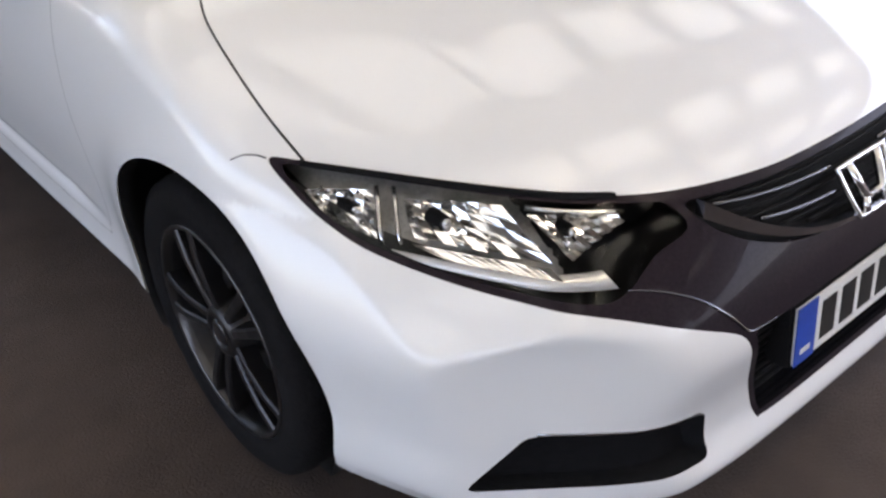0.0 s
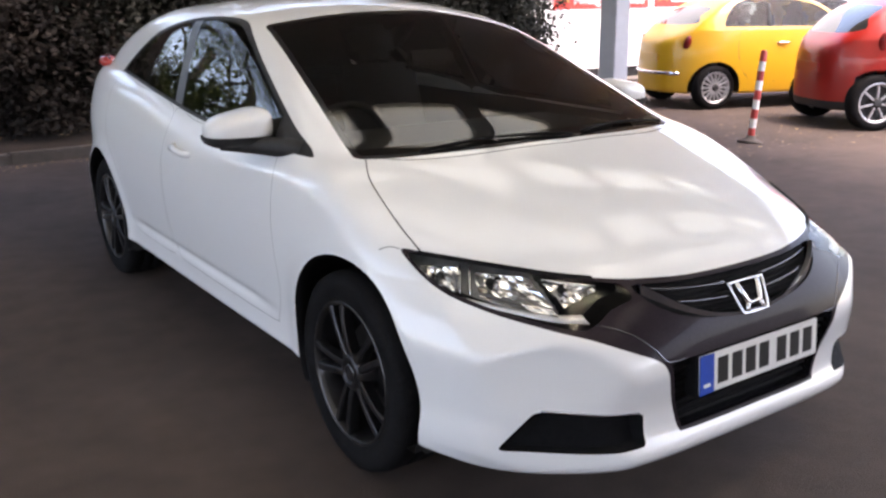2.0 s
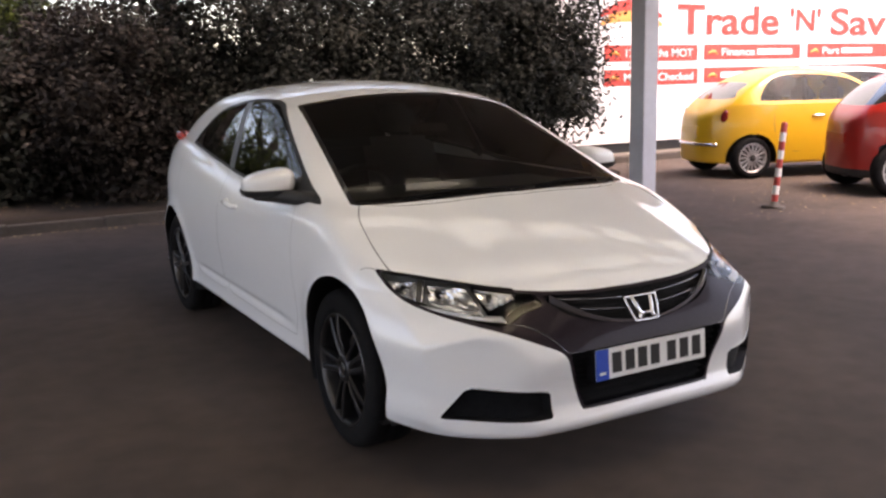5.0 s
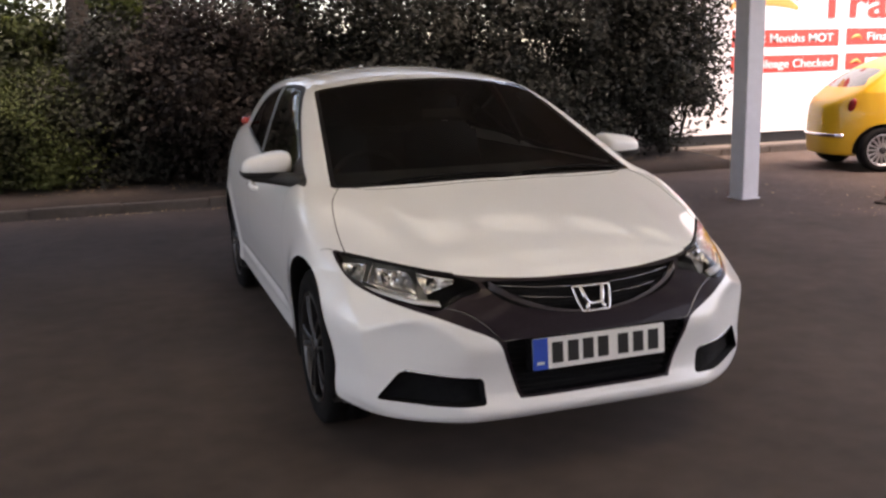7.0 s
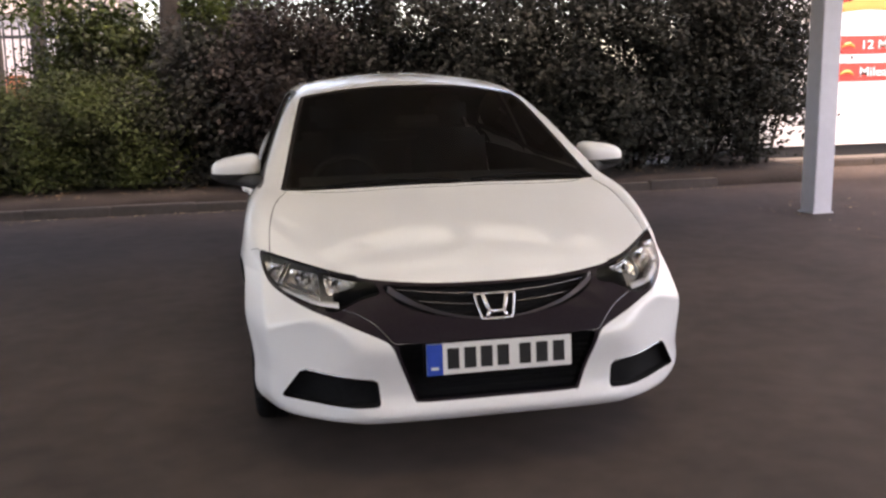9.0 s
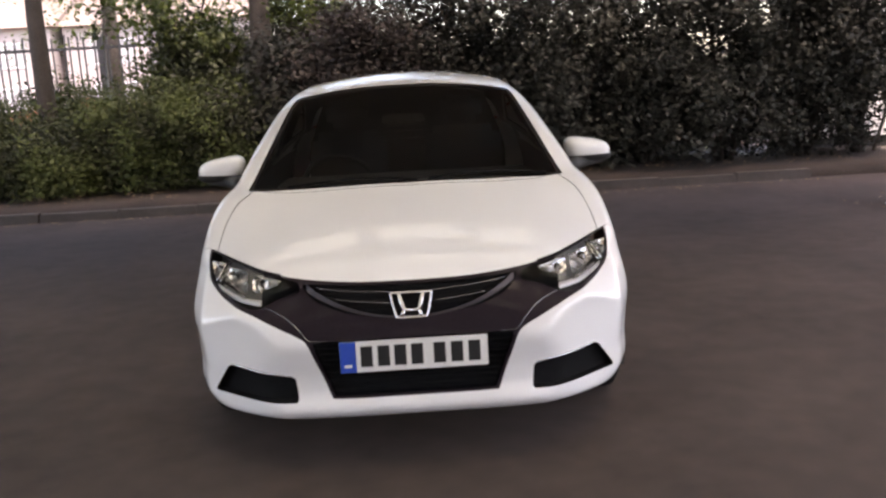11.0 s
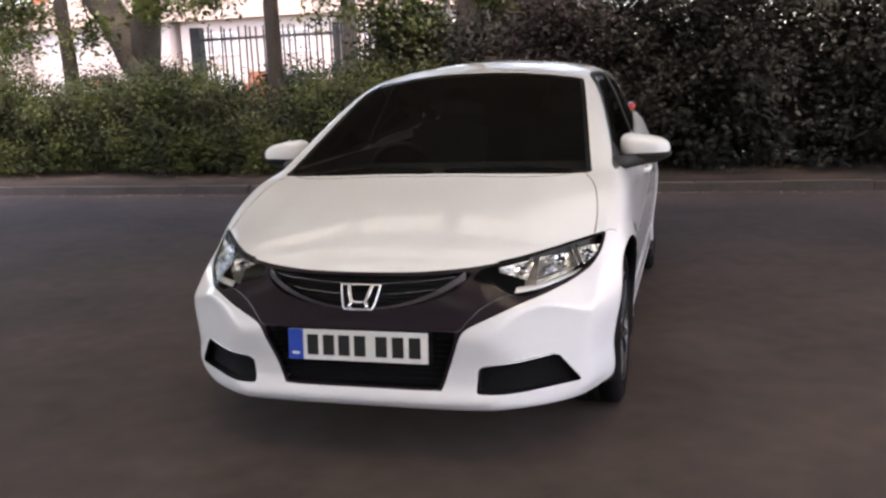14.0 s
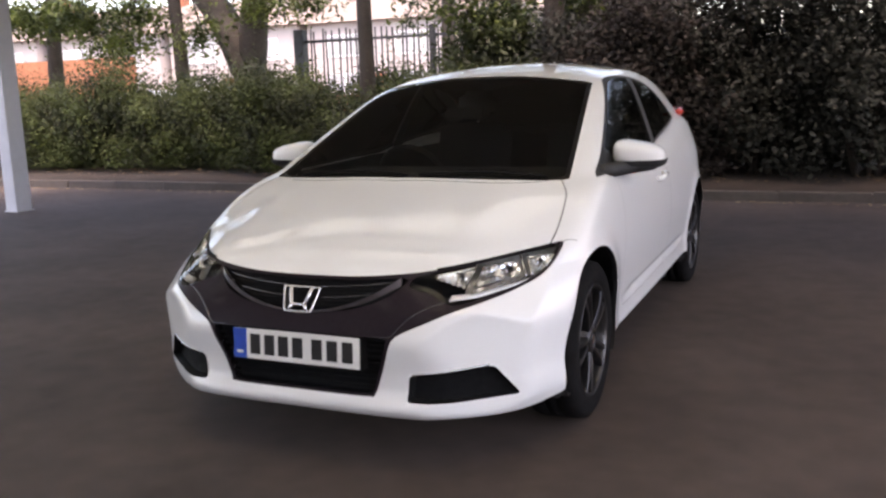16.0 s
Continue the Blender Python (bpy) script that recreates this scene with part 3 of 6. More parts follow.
for x in np.linspace(-0.372, 0.372, 45):
    z = 0.572 + 0.58 * x * x + 0.9 * x**4
    h = 0.008 + 0.020 * (abs(x) / 0.372) ** 2
    y0 = min(front_y(x, z), front_y(x, z + h)) - 0.003
    rows.append([bm.verts.new(q) for q in ((x, y0, z), (x, y0 + 0.03 * h, z + h), (x, y0 + 0.016, z + h - 0.001), (x, y0 + 0.016, z + 0.001))])
for p, q in zip(rows[:-1], rows[1:]):
    for k in range(4):
        bm.faces.new((p[k], p[(k + 1) % 4], q[(k + 1) % 4], q[k]))
bm.faces.new(rows[0])
bm.faces.new(rows[-1][::-1])
bmesh.ops.recalc_face_normals(bm, faces=bm.faces)
part("grille_wing", bm, DARK_CHROME, mask, "dark chrome wing strip under the badge")
# the raised edge that runs on from the lamps down to the plate
for sx in (-1, 1):
    bm = bmesh.new()
    line = smooth_outline([(0.534, 0.619), (0.490, 0.607), (0.440, 0.583), (0.398, 0.546), (0.370, 0.514), (0.345, 0.509), (0.300, 0.509)], 4, closed=False)
    tube(bm, [(sx * float(u), front_y(float(u), float(w)) + 0.001, float(w)) for u, w in line], [0.0012 + 0.0018 * math.sin(math.pi * k / (len(line) - 1)) for k in range(len(line))], 8)
    part("panel_edge", bm, SLAT, mask, "glossy raised edge of the panel", smooth=True)

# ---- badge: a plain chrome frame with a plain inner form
badge = new("badge")
badge.parent = car
by = front_y(0, 0.62)
tilt = math.degrees(math.atan2(front_y(0, 0.66) - front_y(0, 0.58), 0.08))
bm = bmesh.new()
outline = [(-0.071, 0.038), (-0.060, 0.045), (0.060, 0.045), (0.071, 0.038), (0.055, -0.035), (0.042, -0.045), (-0.042, -0.045), (-0.055, -0.035)]
tube(bm, [(u, 0, w) for u, w in smooth_outline(outline, 4)], 0.0045, 10, closed=True)
ring = part("badge_frame", bm, CHROME, badge, smooth=True)
bm = bmesh.new()
for sx in (-1, 1):
    tube(bm, [(sx * 0.044, -0.003, 0.043), (sx * 0.036, -0.004, 0.012), (sx * 0.027, -0.004, -0.016), (sx * 0.016, -0.003, -0.020), (0, -0.003, -0.020)], [0.0075, 0.0085, 0.008, 0.006, 0.006], 10)
    tube(bm, [(sx * 0.026, -0.003, -0.014), (sx * 0.030, -0.003, -0.028), (sx * 0.034, -0.002, -0.043)], [0.0065, 0.0075, 0.008], 10)
part("badge_inner", bm, CHROME, badge, smooth=True)
badge.matrix_basis = pose(0, by - 0.006, 0.613, -tilt)

# ---- number plate
plate = new("number_plate")
plate.parent = car
PLATE_WHITE = material("plate_white", (0.78, 0.78, 0.76), 0.4, noise_scale=6, vary=0.05)
PLATE_BLUE = material("plate_blue", (0.015, 0.07, 0.42), 0.4, noise_scale=20, vary=0.1)
PLATE_INK = material("plate_ink", (0.012, 0.012, 0.012), 0.45)
bm = bmesh.new()
box(bm, -0.26, 0, -0.0555, 0.26, 0.006, 0.0555, 0.003)
part("plate_panel", bm, PLATE_WHITE, plate)
bm = bmesh.new()
box(bm, -0.2592, -0.0012, -0.0545, -0.203, 0.001, 0.0545)
part("plate_band", bm, PLATE_BLUE, plate)
bm = bmesh.new()
box(bm, -0.245, -0.002, -0.036, -0.218, -0.0008, -0.026)
part("plate_mark", bm, PLATE_WHITE, plate)
for u in (-0.166, -0.106, -0.048, 0.011, 0.090, 0.151, 0.212):
    bm = bmesh.new()
    box(bm, u - 0.021, -0.0012, -0.036, u + 0.021, 0.001, 0.037)
    part("plate_bar", bm, PLATE_INK, plate)
bm = bmesh.new()
box(bm, -0.265, 0.006, -0.06, 0.265, 0.05, 0.06, 0.004)
part("plate_holder", bm, MESH_BLACK, plate)
plate.matrix_basis = pose(0, front_y(0.0, 0.45) - 0.012, 0.449, -4)

# ---- the short seam from each lamp's tip along the wing
for sx in (-1, 1):
    bm = bmesh.new()
    seam = [(y, z, side_x(y, z)) for y, z in ((-0.238, 0.757), (-0.222, 0.760), (-0.205, 0.759), (-0.188, 0.750))]
    tube(bm, [(sx * (x - 0.0006), y, z) for y, z, x in seam], 0.0016, 6)
    part("wing_seam", bm, GAP, car, smooth=True)

# ---- headlamps
for sx, pick in ((1, LEFT), (-1, RIGHT)):
    lamp = new("headlamp")
    lamp.parent = car
    f = (region == "lens") & pick
    panel("lens", f, LAMP_GLASS, lamp, "clear lamp lens")
    v, t, used = compact(V, T[f])
    deep = np.array((-sx * 0.03, 0.085, -0.004))
    inner = np.abs(v[t].mean(1)[:, 0]) < 0.585
    for hname, sel, hmat, hlabel in (("housing", ~inner, LAMP_HOUSING, "grey lamp housing"), ("dark_housing", inner, MESH_BLACK, "black inner end of the housing")):
        hv, ht, _ = compact(v + deep, t[sel])
        mesh_object(hname, hv, ht, hmat, lamp, hlabel)
    recess("housing_wall", f, deep, MESH_BLACK, lamp)

    def facets(name, corners, depth, nu, nv, tilt, sink=0.010, mat=REFLECTOR, parent=lamp):
        """A hollow mirror of small flat facets between four corners, (u, w) each."""
        bm = bmesh.new()
        rnd = random.Random(nu * 31 + nv)

        def at(s, t):
            u, w = [(1 - s) * (1 - t) * corners[0][i] + s * (1 - t) * corners[1][i] + s * t * corners[2][i] + (1 - s) * t * corners[3][i] for i in (0, 1)]
            hollow = depth * (1 - (2 * s - 1) ** 2 * 0.9) * (1 - (2 * t - 1) ** 2 * 0.8)
            return Vector((sx * u, front_y(u, w) + sink + hollow, w))

        for i in range(nu):
            for j in range(nv):
                q = [at((i + a) / nu, (j + b) / nv) for a, b in ((0, 0), (1, 0), (1, 1), (0, 1))]
                c = sum(q, Vector()) / 4
                n = (q[2] - q[0]).cross(q[3] - q[1]).normalized()
                if n.y > 0:
                    n = -n
                k = tilt * (1 if (i + j) % 2 else -1) * rnd.uniform(0.7, 1.2)
                lean = Matrix.Rotation(k, 3, (q[1] - q[0]).normalized())
                f = bm.faces.new([bm.verts.new(c + lean @ (p - c)) for p in q])
                f.normal_update()
                if f.normal.y > 0:
                    f.normal_flip()
        return part(name, bm, mat, parent)

    facets("indicator_reflector", [(0.788, 0.722), (0.716, 0.724), (0.750, 0.672), (0.782, 0.690)], 0.035, 9, 7, 0.22)
    facets("main_reflector", [(0.694, 0.716), (0.602, 0.712), (0.600, 0.655), (0.712, 0.676)], 0.042, 9, 6, 0.26)
    facets("inner_reflector", [(0.585, 0.703), (0.480, 0.695), (0.478, 0.684), (0.575, 0.655)], 0.030, 10, 5, 0.22)
    facets("lower_reflector", [(0.722, 0.671), (0.606, 0.653), (0.602, 0.638), (0.700, 0.656)], 0.006, 26, 1, 0.22, 0.006)
    # the dark cowl over the reflectors
    bm = bmesh.new()
    rows = []
    for u in np.linspace(0.47, 0.775, 18):
        w = 0.712 + (u - 0.53) * 0.13
        y0 = front_y(u, w)
        rows.append([bm.verts.new((sx * u, y0 + 0.006, w + 0.006)), bm.verts.new((sx * u, y0 + 0.05, w - 0.004)), bm.verts.new((sx * u, y0 + 0.05, w + 0.008)), bm.verts.new((sx * u, y0 + 0.012, w + 0.014))])
    for p, q in zip(rows[:-1], rows[1:]):
        for k in range(4):
            bm.faces.new((p[k], p[(k + 1) % 4], q[(k + 1) % 4], q[k]))
    bmesh.ops.recalc_face_normals(bm, faces=bm.faces)
    part("cowl", bm, MESH_BLACK, lamp, "dark cowl over the reflectors")
    for u, w, r in ((0.748, 0.700, 0.011), (0.668, 0.690, 0.014), (0.548, 0.682, 0.012)):
        y0 = front_y(u, w) + 0.022
        bm = bmesh.new()
        bmesh.ops.create_cone(bm, cap_ends=True, segments=20, radius1=r, radius2=r * 0.8, depth=0.03)
        bmesh.ops.transform(bm, matrix=Matrix.Translation((sx * u, y0 + 0.016, w)) @ Matrix.Rotation(radians(90), 4, "X"), verts=bm.verts)
        socket = part("bulb_socket", bm, MESH_BLACK, lamp, "black bulb socket")
        bm = bmesh.new()
        bmesh.ops.create_uvsphere(bm, u_segments=16, v_segments=8, radius=r * 0.55)
        bmesh.ops.transform(bm, matrix=Matrix.Translation((sx * u, y0 - 0.001, w)), verts=bm.verts)
        part("bulb", bm, CHROME, socket, "bright bulb cap", smooth=True)
    # chrome dividers and the bright strip along the lower edge
    for u in (0.748, 0.731):
        bm = bmesh.new()
        tube(bm, [(sx * (u - 0.036 * k), front_y(u - 0.036 * k, 0.668 + 0.06 * k) + 0.012, 0.668 + 0.06 * k) for k in (0, 0.25, 0.5, 0.75, 1)], 0.0042, 8)
        part("divider", bm, CHROME, lamp, smooth=True)
    bm = bmesh.new()
    rows = []
    for k in np.linspace(0, 1, 16):
        u = 0.540 + 0.222 * k
        w = 0.620 + 0.040 * k - 0.006 * math.sin(math.pi * k)
        h = 0.012 * (1 - k) ** 0.7 + 0.003
        rows.append([bm.verts.new((sx * u, front_y(u, w) + 0.008, w)), bm.verts.new((sx * u, front_y(u, w + h) + 0.022, w + h)), bm.verts.new((sx * u, front_y(u, w + h) + 0.026, w + h)), bm.verts.new((sx * u, front_y(u, w) + 0.016, w - 0.002))])
    for p, q in zip(rows[:-1], rows[1:]):
        for k in range(4):
            bm.faces.new((p[k], p[(k + 1) % 4], q[(k + 1) % 4], q[k]))
    bmesh.ops.recalc_face_normals(bm, faces=bm.faces)
    part("lower_strip", bm, STRIP, lamp, "chrome strip whitened for its bright reflection", smooth=True)
    bm = bmesh.new()
    pts = [(u, 0.702 + (u - 0.53) * 0.15) for u in np.linspace(0.47, 0.58, 8)]
    tube(bm, [(sx * u, front_y(u, w) + 0.012, w) for u, w in pts], 0.004, 8)
    part("upper_strip", bm, REFLECTOR, lamp, smooth=True)


# ---- wheels
def wheel(parent, x, y, side, steer=0.0):
    hub = new("wheel")
    hub.parent = parent
    bm = bmesh.new()
    lathe(bm, [(-0.105, 0.215), (-0.109, 0.25), (-0.108, 0.288), (-0.094, 0.310), (-0.07, 0.3165), (-0.03, 0.317), (-0.028, 0.310), (-0.022, 0.310), (-0.02, 0.317), (0.02, 0.317), (0.022, 0.310), (0.028, 0.310), (0.03, 0.317),
               (0.07, 0.3165), (0.094, 0.310), (0.107, 0.290), (0.110, 0.262), (0.107, 0.24), (0.101, 0.225), (0.09, 0.215)], 72)
    part("tyre", bm, RUBBER, hub, smooth=True)
    bm = bmesh.new()
    lathe(bm, [(0.095, 0.228), (0.103, 0.226), (0.105, 0.221), (0.101, 0.2155), (0.085, 0.212)], 72)
    part("rim_lip", bm, ALLOY_CUT, hub, "brushed rim edge", smooth=True)
    bm = bmesh.new()
    lathe(bm, [(0.085, 0.2125), (0.06, 0.206), (0.03, 0.198), (-0.10, 0.195), (-0.105, 0.218)], 72)
    part("rim_barrel", bm, ALLOY, hub, smooth=True)
    bm = bmesh.new()
    lathe(bm, [(0.014, 0.0), (0.014, 0.138), (0.002, 0.140), (0.002, 0.07), (-0.04, 0.065)], 48)
    part("brake_disc", bm, ALLOY_CUT, hub, "bare steel brake disc", smooth=False)
    bm = bmesh.new()
    box(bm, -0.05, 0.06, -0.07, 0.04, 0.15, 0.07, 0.012)
    part("brake_caliper", bm, ALLOY, hub)
    bm = bmesh.new()
    lathe(bm, [(0.03, 0.075), (0.088, 0.060), (0.099, 0.05), (0.102, 0.036), (0.096, 0.034), (0.094, 0.03)], 40)
    part("hub_centre", bm, ALLOY, hub, smooth=True)
    bm = bmesh.new()
    lathe(bm, [(0.092, 0.031), (0.100, 0.029), (0.102, 0.02), (0.102, 0.0001)], 32)
    part("hub_cap", bm, GLOSS_BLACK, hub, smooth=True)
    for k in range(5):
        for s in (-1, 1):
            m = Matrix.Rotation(2 * math.pi * k / 5 + 0.35, 4, "X")
            bm = bmesh.new()
            rings = []
            for r, xo, wv, dp, offv in ((0.045, 0.094, 0.011, 0.040, 0.014), (0.10, 0.101, 0.0105, 0.036, 0.020), (0.16, 0.104, 0.0105, 0.032, 0.028), (0.2135, 0.101, 0.013, 0.03, 0.038)):
                c = s * offv
                rings.append([bm.verts.new(q) for q in ((xo - dp, c - wv, r), (xo - 0.004, c - wv, r), (xo, c - wv + 0.004, r), (xo, c + wv - 0.004, r), (xo - 0.004, c + wv, r), (xo - dp, c + wv, r))])
            for p, q in zip(rings[:-1], rings[1:]):
                for i in range(6):
                    bm.faces.new((p[i], p[(i + 1) % 6], q[(i + 1) % 6], q[i]))
            bm.faces.new(rings[0][::-1])
            bm.faces.new(rings[-1])
            bmesh.ops.recalc_face_normals(bm, faces=bm.faces)
            bmesh.ops.transform(bm, matrix=m, verts=bm.verts)
            part("spoke", bm, ALLOY, hub)
    for k in range(5):
        q = 2 * math.pi * k / 5 + 0.35 + math.pi / 5
        bm = bmesh.new()
        lathe(bm, [(0.06, 0.009), (0.083, 0.009), (0.087, 0.006), (0.087, 0.0001)], 8)
        bmesh.ops.translate(bm, vec=(0, 0.053 * math.cos(q), 0.053 * math.sin(q)), verts=bm.verts)
        part("wheel_bolt", bm, CHROME, hub)
    hub.matrix_basis = pose(x, y, 0.317, 0, 0, (0 if side > 0 else 180) + steer)
    return hub


for sx in (-1, 1):
    for k, wy in enumerate((0.0, 2.605)):
        wheel(car, sx * 0.752, wy, sx)
        # the dark lining of the arch, and the turned-in lip of the panel
        cy, cz, r = ARCH[k]
        bm = bmesh.new()
        rows = []
        for i in range(41):
            q = radians(-38 + 256 * i / 40)
            ca, sa = math.cos(q), math.sin(q)
            yy, zz = cy + r * ca, cz + r * sa
            if zz < 0.2:
                zz = 0.2
            xo = side_x(yy, max(zz, 0.285)) - 0.004
            rows.append([bm.verts.new((sx * xx, cy + rr * (yy - cy), cz + rr * (zz - cz))) for xx, rr in ((xo, 1.0), (xo - 0.03, 1.0), (xo - 0.032, 1.04), (0.45, 1.04))])
        for p, q in zip(rows[:-1], rows[1:]):
            for i in range(3):
                bm.faces.new((p[i], p[i + 1], q[i + 1], q[i]))
        part("arch_lining", bm, MATT_BLACK, car, smooth=True)
bm = bmesh.new()
box(bm, -0.55, -0.6, 0.2, 0.55, 3.2, 0.30)
box(bm, -0.45, -0.55, 0.3, 0.45, 0.5, 0.6)
part("underbody", bm, MATT_BLACK, car)


# ---- door mirrors
def mirror_cap(x, y, z):
    u, v, w = (x - 0.908) / 0.114, (y - 0.62) / 0.088, (z - 1.006 + 0.10 * (x - 0.908)) / 0.060
    grow = 1 - 0.14 * u
    return ((np.abs(u) ** 3.4 + np.abs(v / grow) ** 2.6 + np.abs(w / grow) ** 3.0) ** (1 / 3.0) - 1) * 0.08


for sx in (-1, 1):
    mirror = new("door_mirror")
    mirror.parent = car
    mv, mt, mg = skin(mirror_cap, (0.76, 0.50, 0.92), (1.06, 0.74, 1.11), 0.008)
    split = lambda p: p[:, 2] - 0.984 - 0.02 * (p[:, 0] - 0.9)
    mv, mt = cut(mv, mt, split)
    mn = mg(mv)
    mn /= np.linalg.norm(mn, axis=1)[:, None]
    mm = mv[mt].mean(1)
    flip = np.array((sx, 1, 1))
    for name, pick, mat in (("mirror_cap", split(mm) >= 0, WHITE), ("mirror_base", split(mm) < 0, MATT_BLACK)):
        v, t, used = compact(mv, mt[pick])
        if mat is not WHITE:
            v = np.array((0.905, 0.62, 0.975)) + (v - np.array((0.905, 0.62, 0.975))) * np.array((1.06, 1.14, 1.0))
        mesh_object(name, v * flip, t if sx > 0 else t[:, ::-1], mat, mirror, "" if mat is WHITE else "black lower half", mn[used] * flip)
    bm = bmesh.new()
    tube(bm, [(sx * 0.98, 0.60, 0.957), (sx * 0.88, 0.56, 0.953), (sx * 0.81, 0.47, 0.950), (sx * 0.775, 0.38, 0.950)], [0.016, 0.028, 0.034, 0.032], 12)
    part("mirror_arm", bm, MATT_BLACK, mirror, smooth=True)

# ---- aerial, wipers and the top of the dashboard
bm = bmesh.new()
ay = 2.33
tube(bm, [(0, ay, top_z(0, ay) - 0.005), (0, ay + 0.02, top_z(0, ay) + 0.022), (0, ay + 0.09, top_z(0, ay + 0.09) + 0.018), (0, ay + 0.14, top_z(0, ay + 0.14))], [0.016, 0.013, 0.009, 0.004], 8)
part("aerial", bm, WHITE, car, smooth=True)
for a, b in (((0.10, 0.006), (0.63, 0.128)), ((-0.52, 0.077), (0.05, -0.001))):
    bm = bmesh.new()
    pts = []
    for k in np.linspace(0, 1, 9):
        x, y = a[0] + (b[0] - a[0]) * k, a[1] + (b[1] - a[1]) * k + 0.012 * math.sin(math.pi * k) + 0.008
        pts.append((x, y, top_z(x, y) + 0.008))
    tube(bm, pts, 0.006, 6)
    part("wiper", bm, RUBBER, car, smooth=True)

# ---- cabin, dark behind the glass
bm = bmesh.new()
box(bm, -0.66, 0.32, 0.60, 0.66, 0.85, 0.93, 0.05)
part("dashboard", bm, CABIN, car, smooth=False)
bm = bmesh.new()
box(bm, -0.68, 0.4, 0.30, 0.68, 3.0, 0.36)
part("cabin_floor", bm, CABIN, car)
bm = bmesh.new()
rows = [[bm.verts.new((s * (float(CABIN_X(max(z, 0.9))) * 0.90 - 0.03), 2.64, z)) for s in (-1, 1)] for z in (0.32, 0.6, 0.9, 1.0, 1.1, 1.2, 1.3, 1.36)]
for p, q in zip(rows[:-1], rows[1:]):
    bm.faces.new((p[0], p[1], q[1], q[0]))
part("luggage_screen", bm, CABIN, car)
v, t, used = compact(V, T[np.isin(region, ("shell", "window_trim", "screen_band", "bpillar", "sail")) & (M[:, 2] > 0.96) & (M[:, 1] < 2.75) & (M[:, 1] > 0.1)])
mesh_object("cabin_lining", v - N[used] * 0.012, t[:, ::-1], CABIN, car)
for pick in (LEFT, RIGHT):
    v, t, used = compact(V, T[pick & np.isin(region, ("front_door", "rear_door", "shell", "door_gap")) & (M[:, 2] > 0.5) & (M[:, 2] <= 0.96) & (M[:, 1] < 2.75) & (M[:, 1] > 0.46)])
    mesh_object("door_lining", v - N[used] * 0.02, t[:, ::-1], CABIN, car)
for sx in (-1, 1):
    seat = new("front_seat")
    seat.parent = car
    bm = bmesh.new()
    box(bm, -0.25, -0.25, 0.0, 0.25, 0.28, 0.16, 0.05)
    part("seat_cushion", bm, CABIN, seat, smooth=True)
    bm = bmesh.new()
    box(bm, -0.24, 0.0, 0.0, 0.24, 0.13, 0.62, 0.055, pose(0, 0.24, 0.12, -20))
    part("seat_back", bm, CABIN, seat, smooth=True)
    bm = bmesh.new()
    box(bm, -0.13, 0.0, 0.64, 0.13, 0.09, 0.82, 0.04, pose(0, 0.24, 0.12, -20))
    part("headrest", bm, CABIN, seat, smooth=True)
    seat.matrix_basis = pose(sx * 0.36, 1.35, 0.42)
bm = bmesh.new()
box(bm, -0.62, 2.1, 0.4, 0.62, 2.6, 0.60, 0.05)
box(bm, -0.62, 2.45, 0.55, 0.62, 2.62, 1.05, 0.05)
part("rear_bench", bm, CABIN, car)
bm = bmesh.new()
ring_pts = [Vector((0.185 * math.cos(q), 0, 0.185 * math.sin(q))) for q in (2 * math.pi * k / 32 for k in range(32))]
tube(bm, ring_pts, 0.015, 8, closed=True)
for q in (0, 180, 270):
    tube(bm, [(0, 0.01, 0), (0.18 * math.cos(radians(q)), 0, 0.18 * math.sin(radians(q)))], 0.016, 8)
bmesh.ops.transform(bm, matrix=pose(-0.36, 0.92, 0.86, 25), verts=bm.verts)
part("steering_wheel", bm, CABIN, car, smooth=True)
bm = bmesh.new()
box(bm, -0.11, 0.0, -0.03, 0.11, 0.03, 0.03, 0.012, pose(0.0, 0.78, 1.20, -15))
part("cabin_mirror", bm, MATT_BLACK, car)

# ---- tail lamps, just seen past the shoulders
for sx in (-1, 1):
    bm = bmesh.new()
    pts = [(sx * 0.56, 3.22, 1.09), (sx * 0.645, 3.17, 1.10), (sx * 0.69, 3.08, 1.105), (sx * 0.69, 2.95, 1.10)]
    tube(bm, pts, [0.03, 0.036, 0.03, 0.012], 10)
    part("tail_lamp", bm, material("tail_lamp_red", (0.45, 0.05, 0.04), 0.15, coat=0.6, noise_scale=30, vary=0.2), car, "red tail lamp", smooth=True)

# ---------------------------------------------------------------- ground
bm = bmesh.new()
bmesh.ops.create_grid(bm, x_segments=20, y_segments=20, size=900)
tagged(part("ground", bm, ASPHALT), "worn dark asphalt car park surface", "ground", kind="structure")
bm = bmesh.new()
rows = []
for i in range(61):
    x = -26 + i * 0.54
    rows.append([bm.verts.new((x, y, z + (noise.noise((x * 0.9, y, 3)) * 0.05 if j not in (0, 4) else 0))) for j, (y, z) in enumerate(((6.80, -0.05), (6.802, 0.085), (7.4, 0.13), (8.6, 0.16), (11.0, 0.05)))])
for p, q in zip(rows[:-1], rows[1:]):
    for j in range(4):
        bm.faces.new((p[j], q[j], q[j + 1], p[j + 1]))
tagged(part("planting_bed", bm, SOIL, smooth=True), "bare brown soil with leaf litter", "soil", kind="structure")
GRASS = material("rough_grass", (0.10, 0.13, 0.05), 0.95, noise_scale=0.6, vary=0.4, bump=0.5, bump_scale=20)
bm = bmesh.new()
box(bm, -60, 11.0, -0.1, 5.5, 24, 0.05)
tagged(part("verge", bm, GRASS), "rough grass strip behind the railings", "grass", kind="structure")


